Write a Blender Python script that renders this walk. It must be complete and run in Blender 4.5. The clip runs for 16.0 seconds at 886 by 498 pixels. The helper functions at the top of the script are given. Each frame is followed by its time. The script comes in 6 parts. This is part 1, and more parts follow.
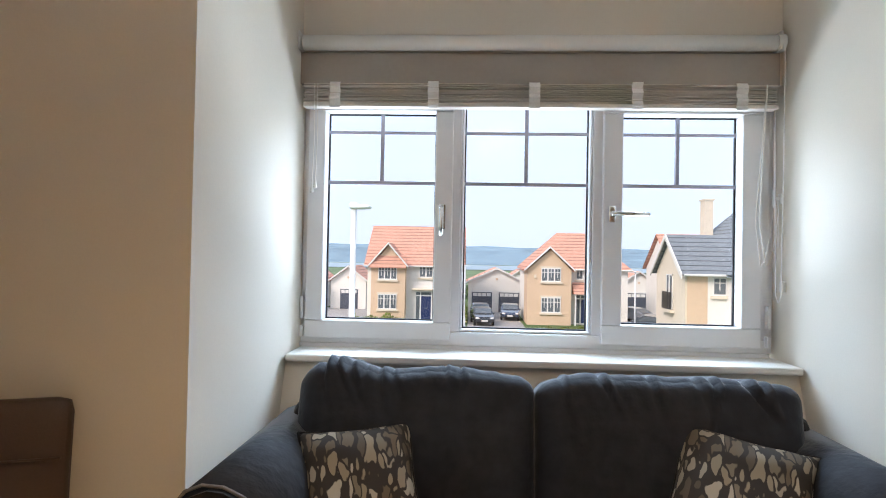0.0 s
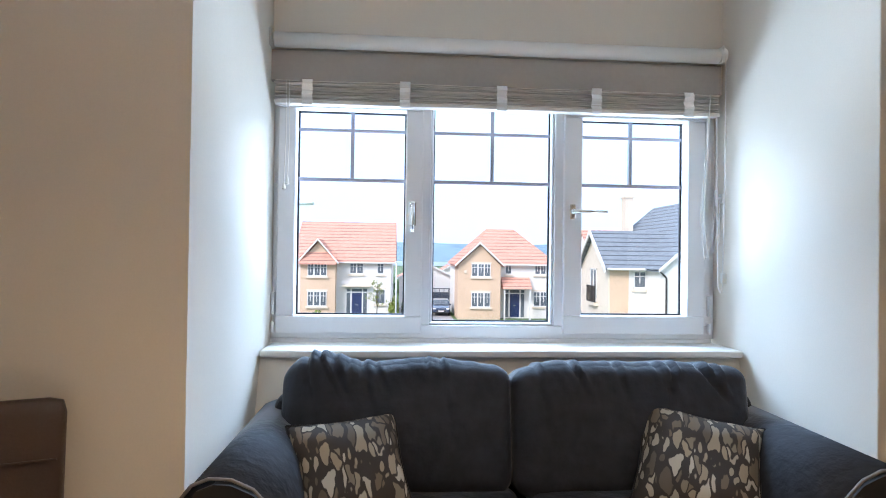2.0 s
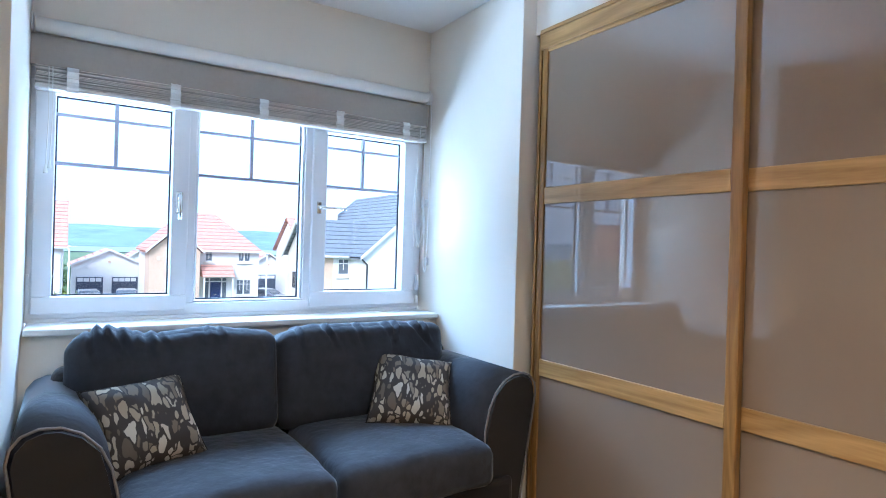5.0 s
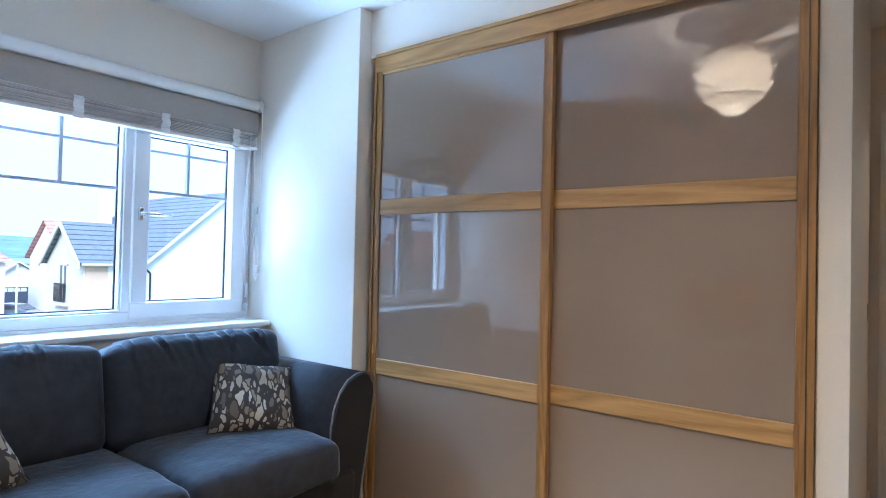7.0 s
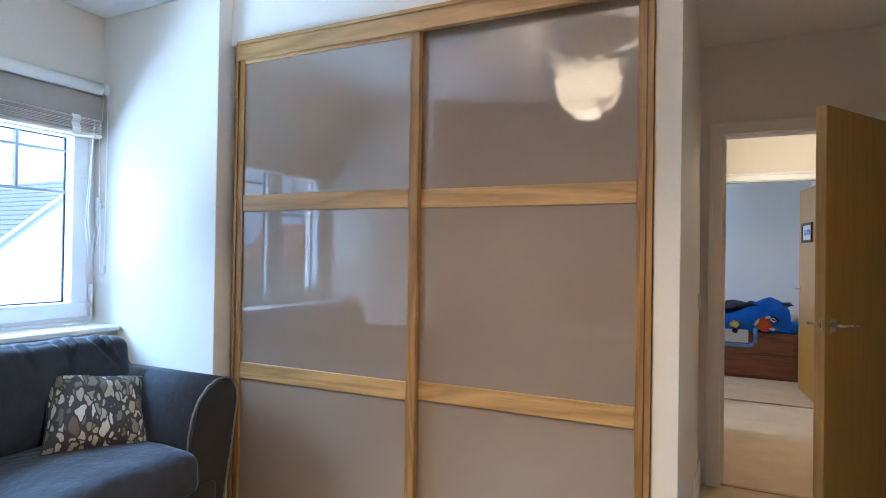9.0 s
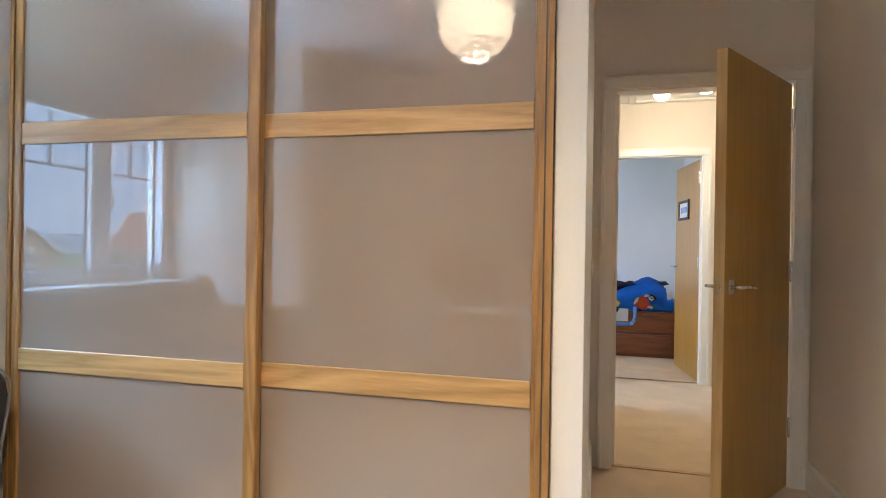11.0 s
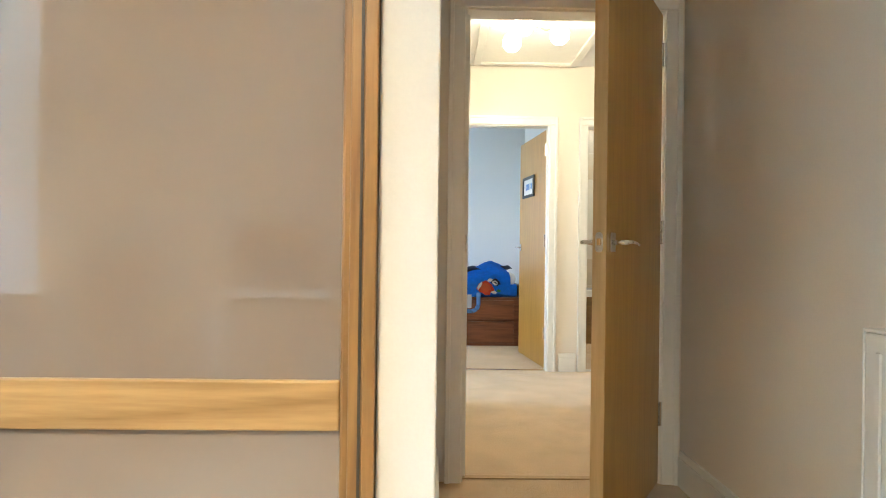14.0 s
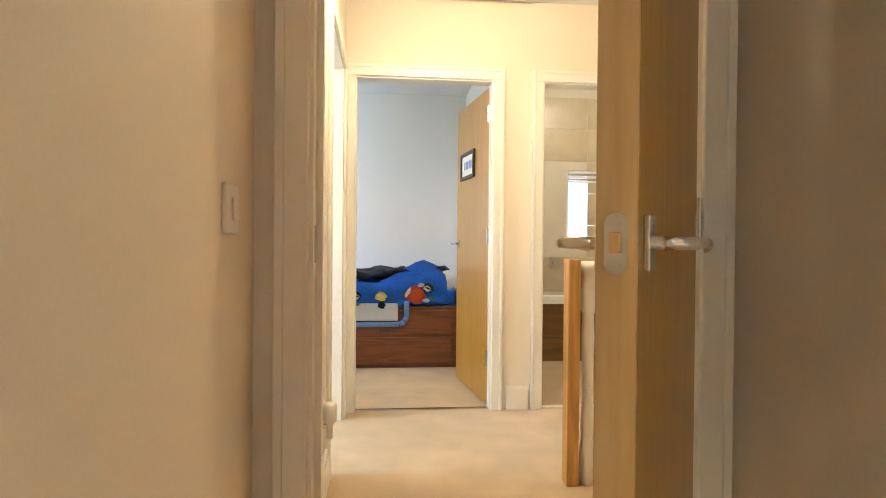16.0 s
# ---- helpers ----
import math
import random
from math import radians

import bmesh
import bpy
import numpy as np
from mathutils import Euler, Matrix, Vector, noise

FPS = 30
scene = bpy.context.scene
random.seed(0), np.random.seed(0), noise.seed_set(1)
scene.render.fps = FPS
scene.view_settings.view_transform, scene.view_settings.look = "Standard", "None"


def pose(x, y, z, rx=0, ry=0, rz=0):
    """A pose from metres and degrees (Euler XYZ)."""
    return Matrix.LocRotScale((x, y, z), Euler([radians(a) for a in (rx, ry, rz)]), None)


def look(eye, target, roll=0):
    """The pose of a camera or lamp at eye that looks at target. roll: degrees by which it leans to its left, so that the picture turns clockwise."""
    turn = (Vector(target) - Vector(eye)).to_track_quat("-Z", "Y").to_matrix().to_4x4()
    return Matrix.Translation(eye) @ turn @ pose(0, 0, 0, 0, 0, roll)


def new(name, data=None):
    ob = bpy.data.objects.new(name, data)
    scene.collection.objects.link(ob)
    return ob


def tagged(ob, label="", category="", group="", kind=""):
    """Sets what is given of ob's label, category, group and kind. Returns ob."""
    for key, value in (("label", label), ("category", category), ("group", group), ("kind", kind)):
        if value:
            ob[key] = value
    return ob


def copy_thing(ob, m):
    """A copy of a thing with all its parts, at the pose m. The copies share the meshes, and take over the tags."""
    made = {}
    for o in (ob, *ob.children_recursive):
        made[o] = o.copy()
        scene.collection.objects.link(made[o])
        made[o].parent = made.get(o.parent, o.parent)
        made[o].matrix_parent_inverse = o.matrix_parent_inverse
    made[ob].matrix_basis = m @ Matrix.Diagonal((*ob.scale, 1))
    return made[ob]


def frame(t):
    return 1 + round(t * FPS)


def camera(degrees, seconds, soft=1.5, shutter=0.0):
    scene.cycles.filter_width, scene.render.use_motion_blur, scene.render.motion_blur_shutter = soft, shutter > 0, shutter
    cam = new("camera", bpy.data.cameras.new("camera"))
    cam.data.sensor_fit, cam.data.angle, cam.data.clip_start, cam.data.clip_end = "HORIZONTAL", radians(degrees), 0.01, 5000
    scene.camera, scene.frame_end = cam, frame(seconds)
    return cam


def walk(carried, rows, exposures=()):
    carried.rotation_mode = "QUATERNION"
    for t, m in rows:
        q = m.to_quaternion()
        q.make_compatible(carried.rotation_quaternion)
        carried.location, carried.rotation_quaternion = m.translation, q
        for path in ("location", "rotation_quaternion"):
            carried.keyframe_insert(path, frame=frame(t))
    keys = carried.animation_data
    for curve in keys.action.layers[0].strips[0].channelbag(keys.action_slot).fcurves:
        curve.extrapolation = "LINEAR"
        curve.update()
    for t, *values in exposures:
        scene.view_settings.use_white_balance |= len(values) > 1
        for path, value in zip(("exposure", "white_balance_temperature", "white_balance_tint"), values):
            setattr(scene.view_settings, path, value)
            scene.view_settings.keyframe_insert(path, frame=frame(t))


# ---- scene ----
cam = camera(74.5, 16.0, soft=1.0)
PATH = [
    (0, (0.052, 0.068, 1.288), (-0.047, 2.066, 1.317), 1.1),
    (0.5, (0.021, 0.077, 1.259), (0.029, 2.077, 1.289), 0.8),
    (1, (-0.001, 0.066, 1.262), (0.014, 2.065, 1.294), 0.8),
    (1.5, (-0.05, -0.04, 1.281), (-0.001, 1.959, 1.315), 0.7),
    (2, (-0.118, -0.01, 1.284), (0.026, 1.984, 1.303), 0.8),
    (2.5, (-0.138, -0.006, 1.278), (0.018, 1.988, 1.299), 0.8),
    (3, (-0.266, -0.169, 1.3), (-0.057, 1.82, 1.33), 0.9),
    (3.5, (-0.376, -0.306, 1.273), (0.046, 1.649, 1.313), 0.8),
    (4, (-0.405, -0.446, 1.277), (0.335, 1.412, 1.315), 0.7),
    (4.2, (-0.4, -0.52, 1.291), (0.453, 1.289, 1.31), 0.9),
    (6.5, (-0.76, -0.524, 1.242), (0.614, 0.929, 1.297), 1.6),
    (7, (-0.762, -0.539, 1.28), (0.821, 0.683, 1.316), 1.3),
    (7.5, (-0.758, -0.549, 1.29), (0.916, 0.546, 1.316), 1.1),
    (8, (-0.743, -0.565, 1.3), (0.978, 0.454, 1.327), 1.1),
    (8.5, (-0.747, -0.576, 1.307), (1.024, 0.352, 1.328), 1.0),
    (10.8, (-0.346, -0.495, 1.19), (1.564, 0.099, 1.197), 0.8),
    (11, (-0.263, -0.474, 1.154), (1.67, 0.039, 1.154), 0.9),
    (11.5, (-0.008, -0.463, 1.041), (1.943, -0.023, 1.045), 0.7),
    (12, (0.224, -0.447, 0.961), (2.188, -0.071, 0.962), 0.9),
    (12.5, (0.287, -0.444, 0.946), (2.264, -0.144, 0.949), 0.9),
    (13, (0.278, -0.442, 0.948), (2.267, -0.235, 0.952), 0.9),
    (13.5, (0.327, -0.428, 0.938), (2.325, -0.336, 0.94), 0.8),
    (14, (0.497, -0.44, 0.986), (2.497, -0.464, 0.988), 0.7),
    (14.5, (0.732, -0.533, 0.971), (2.728, -0.655, 0.967), 0.7),
    (15, (1.033, -0.64, 0.933), (3.025, -0.816, 0.922), 0.4),
    (15.5, (1.389, -0.699, 0.952), (3.38, -0.891, 0.936), 0.2),
    (16, (1.738, -0.715, 1.013), (3.728, -0.908, 0.996), 0.5),
]
EXPOSURES = ((0.0, -0.58, 6900, 18), (1.5, -0.36, 6250, 17), (4.2, 0.02, 5300, 14), (7.0, 0.02, 4800, 12), (11.0, 0.74, 5100, 10), (13.5, 1.08, 5000, 2), (15.0, 1.24, 5000, 0), (16.0, 1.10, 6000, 7))
walk(cam, [(t, look(eye, target, roll)) for t, eye, target, roll in PATH], EXPOSURES)
SKY, DAYLIGHT, BEDROOM, PENDANT, LANDING, GLOBE = 0.10, 1150.0, 28.0, 78.0, 21.0, 14.0
MOUTH, BOUNCE, SIDE = 15.0, 880.0, 38.0

# ---------------------------------------------------------------- light
world = bpy.data.worlds.new("overcast_sky")
scene.world = world
world.use_nodes = True
wn, wl = world.node_tree.nodes, world.node_tree.links
wn.clear()
w_out = wn.new("ShaderNodeOutputWorld")
w_bg = wn.new("ShaderNodeBackground")
w_sky = wn.new("ShaderNodeTexSky")
w_sky.sky_type, w_sky.sun_disc = "NISHITA", False
w_sky.sun_elevation, w_sky.sun_rotation = radians(40), radians(222)
w_sky.air_density, w_sky.dust_density = 1.0, 4.0
w_mul = wn.new("ShaderNodeMixRGB")
w_mul.blend_type = "MIX"
w_mul.inputs[0].default_value = 0.80
w_mul.inputs[2].default_value = (15.5, 19.5, 24.5, 1)
wl.new(w_sky.outputs[0], w_mul.inputs[1])
wl.new(w_mul.outputs[0], w_bg.inputs[0])
w_bg.inputs[1].default_value = SKY
wl.new(w_bg.outputs[0], w_out.inputs[0])

sun = new("sun", bpy.data.lights.new("sun", "SUN"))
sun.data.energy, sun.data.angle, sun.data.color = 5.0, radians(22), (1.0, 0.95, 0.88)
sun.matrix_world = look((0, 0, 50), (42, 46, 0))


def bulb(name, at, watts, radius, color):
    lamp = new(name, bpy.data.lights.new(name, "POINT"))
    lamp.data.energy, lamp.data.shadow_soft_size, lamp.data.color = watts, radius, color
    lamp.location = at
    return lamp


bulb("pendant_bulb_light", (0.235, 0.103, 2.165), PENDANT, 0.03, (1.0, 0.75, 0.45))
# disk lamp added under the bulb, for room light the petals hold back
shade_mouth = new("pendant_mouth_light", bpy.data.lights.new("pendant_mouth_light", "AREA"))
shade_mouth.data.shape, shade_mouth.data.size, shade_mouth.data.energy = "DISK", 0.05, MOUTH
shade_mouth.data.color = (1.0, 0.75, 0.45)
shade_mouth.matrix_world = pose(0.235, 0.103, 2.105)
bulb("landing_bulb_light", (4.0, -1.0, 2.24), LANDING, 0.06, (1.0, 0.73, 0.40))


def skylight(name, at, target, w, h, watts, color):
    """Area lamp added unseen outside a window; shines in through the glass as daylight."""
    lamp = new(name, bpy.data.lights.new(name, "AREA"))
    lamp.data.shape, lamp.data.size, lamp.data.size_y, lamp.data.energy = "RECTANGLE", w, h, watts
    lamp.data.color = color
    lamp.matrix_world = look(at, target)


skylight("window_skylight", (0.3, 5.0, 3.55), (0.3, 1.3, 0.9), 4.6, 2.0, DAYLIGHT, (0.53, 0.77, 1.0))
# added lamp below the sill, lifting the recess ceiling like light off the ground
skylight("ground_bounce_light", (0.3, 4.6, -0.5), (0.3, 1.2, 2.0), 6.0, 1.2, BOUNCE, (0.62, 0.82, 1.0))
skylight("bedroom_skylight", (6.5, 1.9, 2.0), (6.5, 0.0, 0.9), 1.5, 1.2, BEDROOM, (1.0, 0.89, 0.76))
skylight("side_room_skylight", (4.55, 2.0, 1.9), (4.6, -0.8, 0.0), 1.0, 0.8, SIDE, (0.82, 0.91, 1.0))
# fill lamp added to brighten the bathroom, with no fitting behind it
bulb("bathroom_downlight", (6.15, -2.45, 2.38), 5, 0.05, (1.0, 0.84, 0.62))


# ---------------------------------------------------------------- materials
def mat(name, color, rough=0.6, metal=0.0, vary=0.12, grain=60.0, patch=2.5, bump=0.1, stretch=(1, 1, 1), coat=0.0,
        spec=0.5, emit=None, sheen=0.0, tint=0.0):
    """A plain painted or woven surface: two scales of tone and a fine relief."""
    m = bpy.data.materials.new(name)
    m.use_nodes = True
    n, l = m.node_tree.nodes, m.node_tree.links
    b = n["Principled BSDF"]
    tc = n.new("ShaderNodeTexCoord")
    mp = n.new("ShaderNodeMapping")
    mp.inputs["Scale"].default_value = stretch
    l.new(tc.outputs["Object"], mp.inputs[0])
    fine, broad = n.new("ShaderNodeTexNoise"), n.new("ShaderNodeTexNoise")
    fine.inputs["Scale"].default_value, broad.inputs["Scale"].default_value = grain, patch
    fine.inputs["Detail"].default_value, broad.inputs["Detail"].default_value = 4, 3
    l.new(mp.outputs[0], fine.inputs["Vector"])
    l.new(mp.outputs[0], broad.inputs["Vector"])
    mix = n.new("ShaderNodeMath")
    mix.operation = "MULTIPLY_ADD"
    mix.inputs[1].default_value = 0.5
    l.new(fine.outputs[0], mix.inputs[0])
    half = n.new("ShaderNodeMath")
    half.operation = "MULTIPLY"
    half.inputs[1].default_value = 0.5
    l.new(broad.outputs[0], half.inputs[0])
    l.new(half.outputs[0], mix.inputs[2])
    ramp = n.new("ShaderNodeValToRGB")
    lo = [max(0, c * (1 - vary)) for c in color]
    hi = [min(1, c * (1 + vary)) for c in color]
    ramp.color_ramp.elements[0].position, ramp.color_ramp.elements[1].position = 0.3, 0.7
    ramp.color_ramp.elements[0].color, ramp.color_ramp.elements[1].color = (*lo, 1), (*hi, 1)
    l.new(mix.outputs[0], ramp.inputs[0])
    colour = ramp.outputs[0]
    if tint:
        info, hs = n.new("ShaderNodeObjectInfo"), n.new("ShaderNodeHueSaturation")
        mr = n.new("ShaderNodeMapRange")
        mr.inputs[3].default_value, mr.inputs[4].default_value = 1 - tint, 1 + tint
        l.new(info.outputs["Random"], mr.inputs[0])
        l.new(mr.outputs[0], hs.inputs["Value"])
        l.new(colour, hs.inputs["Color"])
        colour = hs.outputs[0]
    l.new(colour, b.inputs["Base Color"])
    b.inputs["Roughness"].default_value, b.inputs["Metallic"].default_value = rough, metal
    b.inputs["Specular IOR Level"].default_value = spec
    b.inputs["Coat Weight"].default_value, b.inputs["Coat Roughness"].default_value, b.inputs["Coat IOR"].default_value = coat, 0.01, 1.7
    b.inputs["Sheen Weight"].default_value, b.inputs["Sheen Roughness"].default_value = sheen, 0.3
    if bump:
        bp = n.new("ShaderNodeBump")
        bp.inputs["Strength"].default_value, bp.inputs["Distance"].default_value = bump, 0.004
        l.new(fine.outputs[0], bp.inputs["Height"])
        l.new(bp.outputs[0], b.inputs["Normal"])
    if emit:
        b.inputs["Emission Color"].default_value, b.inputs["Emission Strength"].default_value = (*emit[0], 1), emit[1]
    return m


def wood(name, dark, light, axis="z", scale=1.0, rough=0.42, coat=0.1):
    """Timber with grain and cathedral figure running along one axis."""
    m = bpy.data.materials.new(name)
    m.use_nodes = True
    n, l = m.node_tree.nodes, m.node_tree.links
    b = n["Principled BSDF"]
    tc, mp = n.new("ShaderNodeTexCoord"), n.new("ShaderNodeMapping")
    mp.inputs["Scale"].default_value = {"x": (0.075, 1, 1), "y": (1, 0.075, 1), "z": (1, 1, 0.075)}[axis]
    info = n.new("ShaderNodeObjectInfo")
    shift = n.new("ShaderNodeVectorMath")
    shift.operation = "ADD"
    sc = n.new("ShaderNodeMath")
    sc.operation = "MULTIPLY"
    sc.inputs[1].default_value = 7.0
    l.new(info.outputs["Random"], sc.inputs[0])
    l.new(tc.outputs["Object"], shift.inputs[0])
    l.new(sc.outputs[0], shift.inputs[1])
    l.new(shift.outputs[0], mp.inputs[0])
    fig = n.new("ShaderNodeTexNoise")
    fig.inputs["Scale"].default_value, fig.inputs["Detail"].default_value, fig.inputs["Distortion"].default_value = 9 * scale, 2, 0.6
    band = n.new("ShaderNodeMath")
    band.operation = "MULTIPLY"
    band.inputs[1].default_value = 13
    frac = n.new("ShaderNodeMath")
    frac.operation = "PINGPONG"
    frac.inputs[1].default_value = 1.0
    l.new(mp.outputs[0], fig.inputs["Vector"])
    l.new(fig.outputs[0], band.inputs[0])
    l.new(band.outputs[0], frac.inputs[0])
    pore = n.new("ShaderNodeTexNoise")
    pore.inputs["Scale"].default_value, pore.inputs["Detail"].default_value = 160 * scale, 5
    l.new(mp.outputs[0], pore.inputs["Vector"])
    mx = n.new("ShaderNodeMath")
    mx.operation = "MULTIPLY_ADD"
    mx.inputs[1].default_value = 0.45
    l.new(frac.outputs[0], mx.inputs[0])
    hp = n.new("ShaderNodeMath")
    hp.operation = "MULTIPLY"
    hp.inputs[1].default_value = 0.55
    l.new(pore.outputs[0], hp.inputs[0])
    l.new(hp.outputs[0], mx.inputs[2])
    ramp = n.new("ShaderNodeValToRGB")
    ramp.color_ramp.elements[0].position, ramp.color_ramp.elements[1].position = 0.12, 0.75
    ramp.color_ramp.elements[0].color, ramp.color_ramp.elements[1].color = (*dark, 1), (*light, 1)
    l.new(mx.outputs[0], ramp.inputs[0])
    l.new(ramp.outputs[0], b.inputs["Base Color"])
    b.inputs["Roughness"].default_value = rough
    b.inputs["Coat Weight"].default_value, b.inputs["Coat Roughness"].default_value = coat, 0.25
    bp = n.new("ShaderNodeBump")
    bp.inputs["Strength"].default_value, bp.inputs["Distance"].default_value = 0.08, 0.002
    l.new(pore.outputs[0], bp.inputs["Height"])
    l.new(bp.outputs[0], b.inputs["Normal"])
    return m


def courses(name, dark, light, pitch, axis="z", rough=0.8):
    """Roof tiles laid in straight courses; the joint line runs level, one pitch apart."""
    m = bpy.data.materials.new(name)
    m.use_nodes = True
    n, l = m.node_tree.nodes, m.node_tree.links
    b = n["Principled BSDF"]
    tc, sep = n.new("ShaderNodeTexCoord"), n.new("ShaderNodeSeparateXYZ")
    l.new(tc.outputs["Object"], sep.inputs[0])
    div, fr, ramp = n.new("ShaderNodeMath"), n.new("ShaderNodeMath"), n.new("ShaderNodeValToRGB")
    div.operation, fr.operation = "DIVIDE", "FRACT"
    div.inputs[1].default_value = pitch
    l.new(sep.outputs[axis.upper()], div.inputs[0])
    l.new(div.outputs[0], fr.inputs[0])
    noi = n.new("ShaderNodeTexNoise")
    noi.inputs["Scale"].default_value = 3.0
    l.new(tc.outputs["Object"], noi.inputs["Vector"])
    r = ramp.color_ramp
    r.elements[0].position, r.elements[1].position = 0.10, 0.24
    r.elements[0].color, r.elements[1].color = (*dark, 1), (*light, 1)
    l.new(fr.outputs[0], ramp.inputs[0])
    hs, mr = n.new("ShaderNodeHueSaturation"), n.new("ShaderNodeMapRange")
    mr.inputs[3].default_value, mr.inputs[4].default_value = 0.75, 1.25
    l.new(noi.outputs[0], mr.inputs[0])
    l.new(mr.outputs[0], hs.inputs["Value"])
    l.new(ramp.outputs[0], hs.inputs["Color"])
    l.new(hs.outputs[0], b.inputs["Base Color"])
    b.inputs["Roughness"].default_value = rough
    bp = n.new("ShaderNodeBump")
    bp.inputs["Strength"].default_value, bp.inputs["Distance"].default_value = 0.6, 0.05
    l.new(fr.outputs[0], bp.inputs["Height"])
    l.new(bp.outputs[0], b.inputs["Normal"])
    return m


def cells(name, scale, stops, line, width, rough=0.8, stretch=(1, 1, 1), warp=0.0):
    """Printed cloth: rounded leaf shapes in several tones on a dark ground."""
    m = bpy.data.materials.new(name)
    m.use_nodes = True
    n, l = m.node_tree.nodes, m.node_tree.links
    b = n["Principled BSDF"]
    tc, mp = n.new("ShaderNodeTexCoord"), n.new("ShaderNodeMapping")
    mp.inputs["Scale"].default_value = stretch
    mp.inputs["Rotation"].default_value = (0, 0, 0.5)
    l.new(tc.outputs["Object"], mp.inputs[0])
    noi, add = n.new("ShaderNodeTexNoise"), n.new("ShaderNodeMixRGB")
    noi.inputs["Scale"].default_value = scale * 0.6
    add.blend_type, add.inputs[0].default_value = "ADD", warp
    l.new(mp.outputs[0], noi.inputs["Vector"])
    l.new(mp.outputs[0], add.inputs[1])
    l.new(noi.outputs["Color"], add.inputs[2])
    edge, cell = n.new("ShaderNodeTexVoronoi"), n.new("ShaderNodeTexVoronoi")
    edge.feature = "DISTANCE_TO_EDGE"
    edge.inputs["Scale"].default_value, edge.inputs["Randomness"].default_value = scale, 0.85
    l.new(add.outputs[0], edge.inputs["Vector"])
    cell.inputs["Scale"].default_value, cell.inputs["Randomness"].default_value = scale, 0.85
    l.new(add.outputs[0], cell.inputs["Vector"])
    ramp = n.new("ShaderNodeValToRGB")
    ramp.color_ramp.interpolation = "CONSTANT"
    while len(ramp.color_ramp.elements) < len(stops):
        ramp.color_ramp.elements.new(0.5)
    for e, (p, c) in zip(ramp.color_ramp.elements, stops):
        e.position, e.color = p, (*c, 1)
    sep = n.new("ShaderNodeSeparateColor")
    l.new(cell.outputs["Color"], sep.inputs[0])
    l.new(sep.outputs[0], ramp.inputs[0])
    size, gap = n.new("ShaderNodeMath"), n.new("ShaderNodeMath")
    size.operation, gap.operation = "MULTIPLY_ADD", "SUBTRACT"
    size.inputs[1].default_value, size.inputs[2].default_value = 0.24, width
    l.new(sep.outputs[1], size.inputs[0])
    l.new(size.outputs[0], gap.inputs[0])
    l.new(cell.outputs["Distance"], gap.inputs[1])
    cut = n.new("ShaderNodeMapRange")
    cut.inputs[1].default_value, cut.inputs[2].default_value = 0.0, 0.05
    vein, least = n.new("ShaderNodeMath"), n.new("ShaderNodeMath")
    vein.operation, least.operation = "SUBTRACT", "MINIMUM"
    vein.inputs[1].default_value = 0.06
    l.new(edge.outputs["Distance"], vein.inputs[0])
    l.new(vein.outputs[0], least.inputs[0])
    l.new(gap.outputs[0], least.inputs[1])
    l.new(least.outputs[0], cut.inputs[0])
    mx = n.new("ShaderNodeMixRGB")
    mx.inputs[1].default_value = (*line, 1)
    l.new(cut.outputs[0], mx.inputs[0])
    l.new(ramp.outputs[0], mx.inputs[2])
    l.new(mx.outputs[0], b.inputs["Base Color"])
    b.inputs["Roughness"].default_value = rough
    weave, bp = n.new("ShaderNodeTexNoise"), n.new("ShaderNodeBump")
    weave.inputs["Scale"].default_value = 350
    bp.inputs["Strength"].default_value, bp.inputs["Distance"].default_value = 0.2, 0.002
    l.new(tc.outputs["Object"], weave.inputs["Vector"])
    l.new(weave.outputs[0], bp.inputs["Height"])
    l.new(bp.outputs[0], b.inputs["Normal"])
    return m


def glass_pane(name):
    m = bpy.data.materials.new(name)
    m.use_nodes = True
    n, l = m.node_tree.nodes, m.node_tree.links
    n.remove(n["Principled BSDF"])
    clear, gloss, mx, fres = n.new("ShaderNodeBsdfTransparent"), n.new("ShaderNodeBsdfGlossy"), n.new("ShaderNodeMixShader"), n.new("ShaderNodeMath")
    face = n.new("ShaderNodeLayerWeight")
    face.inputs[0].default_value = 0.5
    fres.operation = "MULTIPLY_ADD"
    power = n.new("ShaderNodeMath")
    power.operation = "POWER"
    power.inputs[1].default_value = 4.0
    l.new(face.outputs["Facing"], power.inputs[0])
    l.new(power.outputs[0], fres.inputs[0])
    fres.inputs[1].default_value, fres.inputs[2].default_value = 0.4, 0.03
    gloss.inputs["Roughness"].default_value = 0.0
    l.new(fres.outputs[0], mx.inputs[0])
    l.new(clear.outputs[0], mx.inputs[1])
    l.new(gloss.outputs[0], mx.inputs[2])
    l.new(mx.outputs[0], n["Material Output"].inputs[0])
    return m


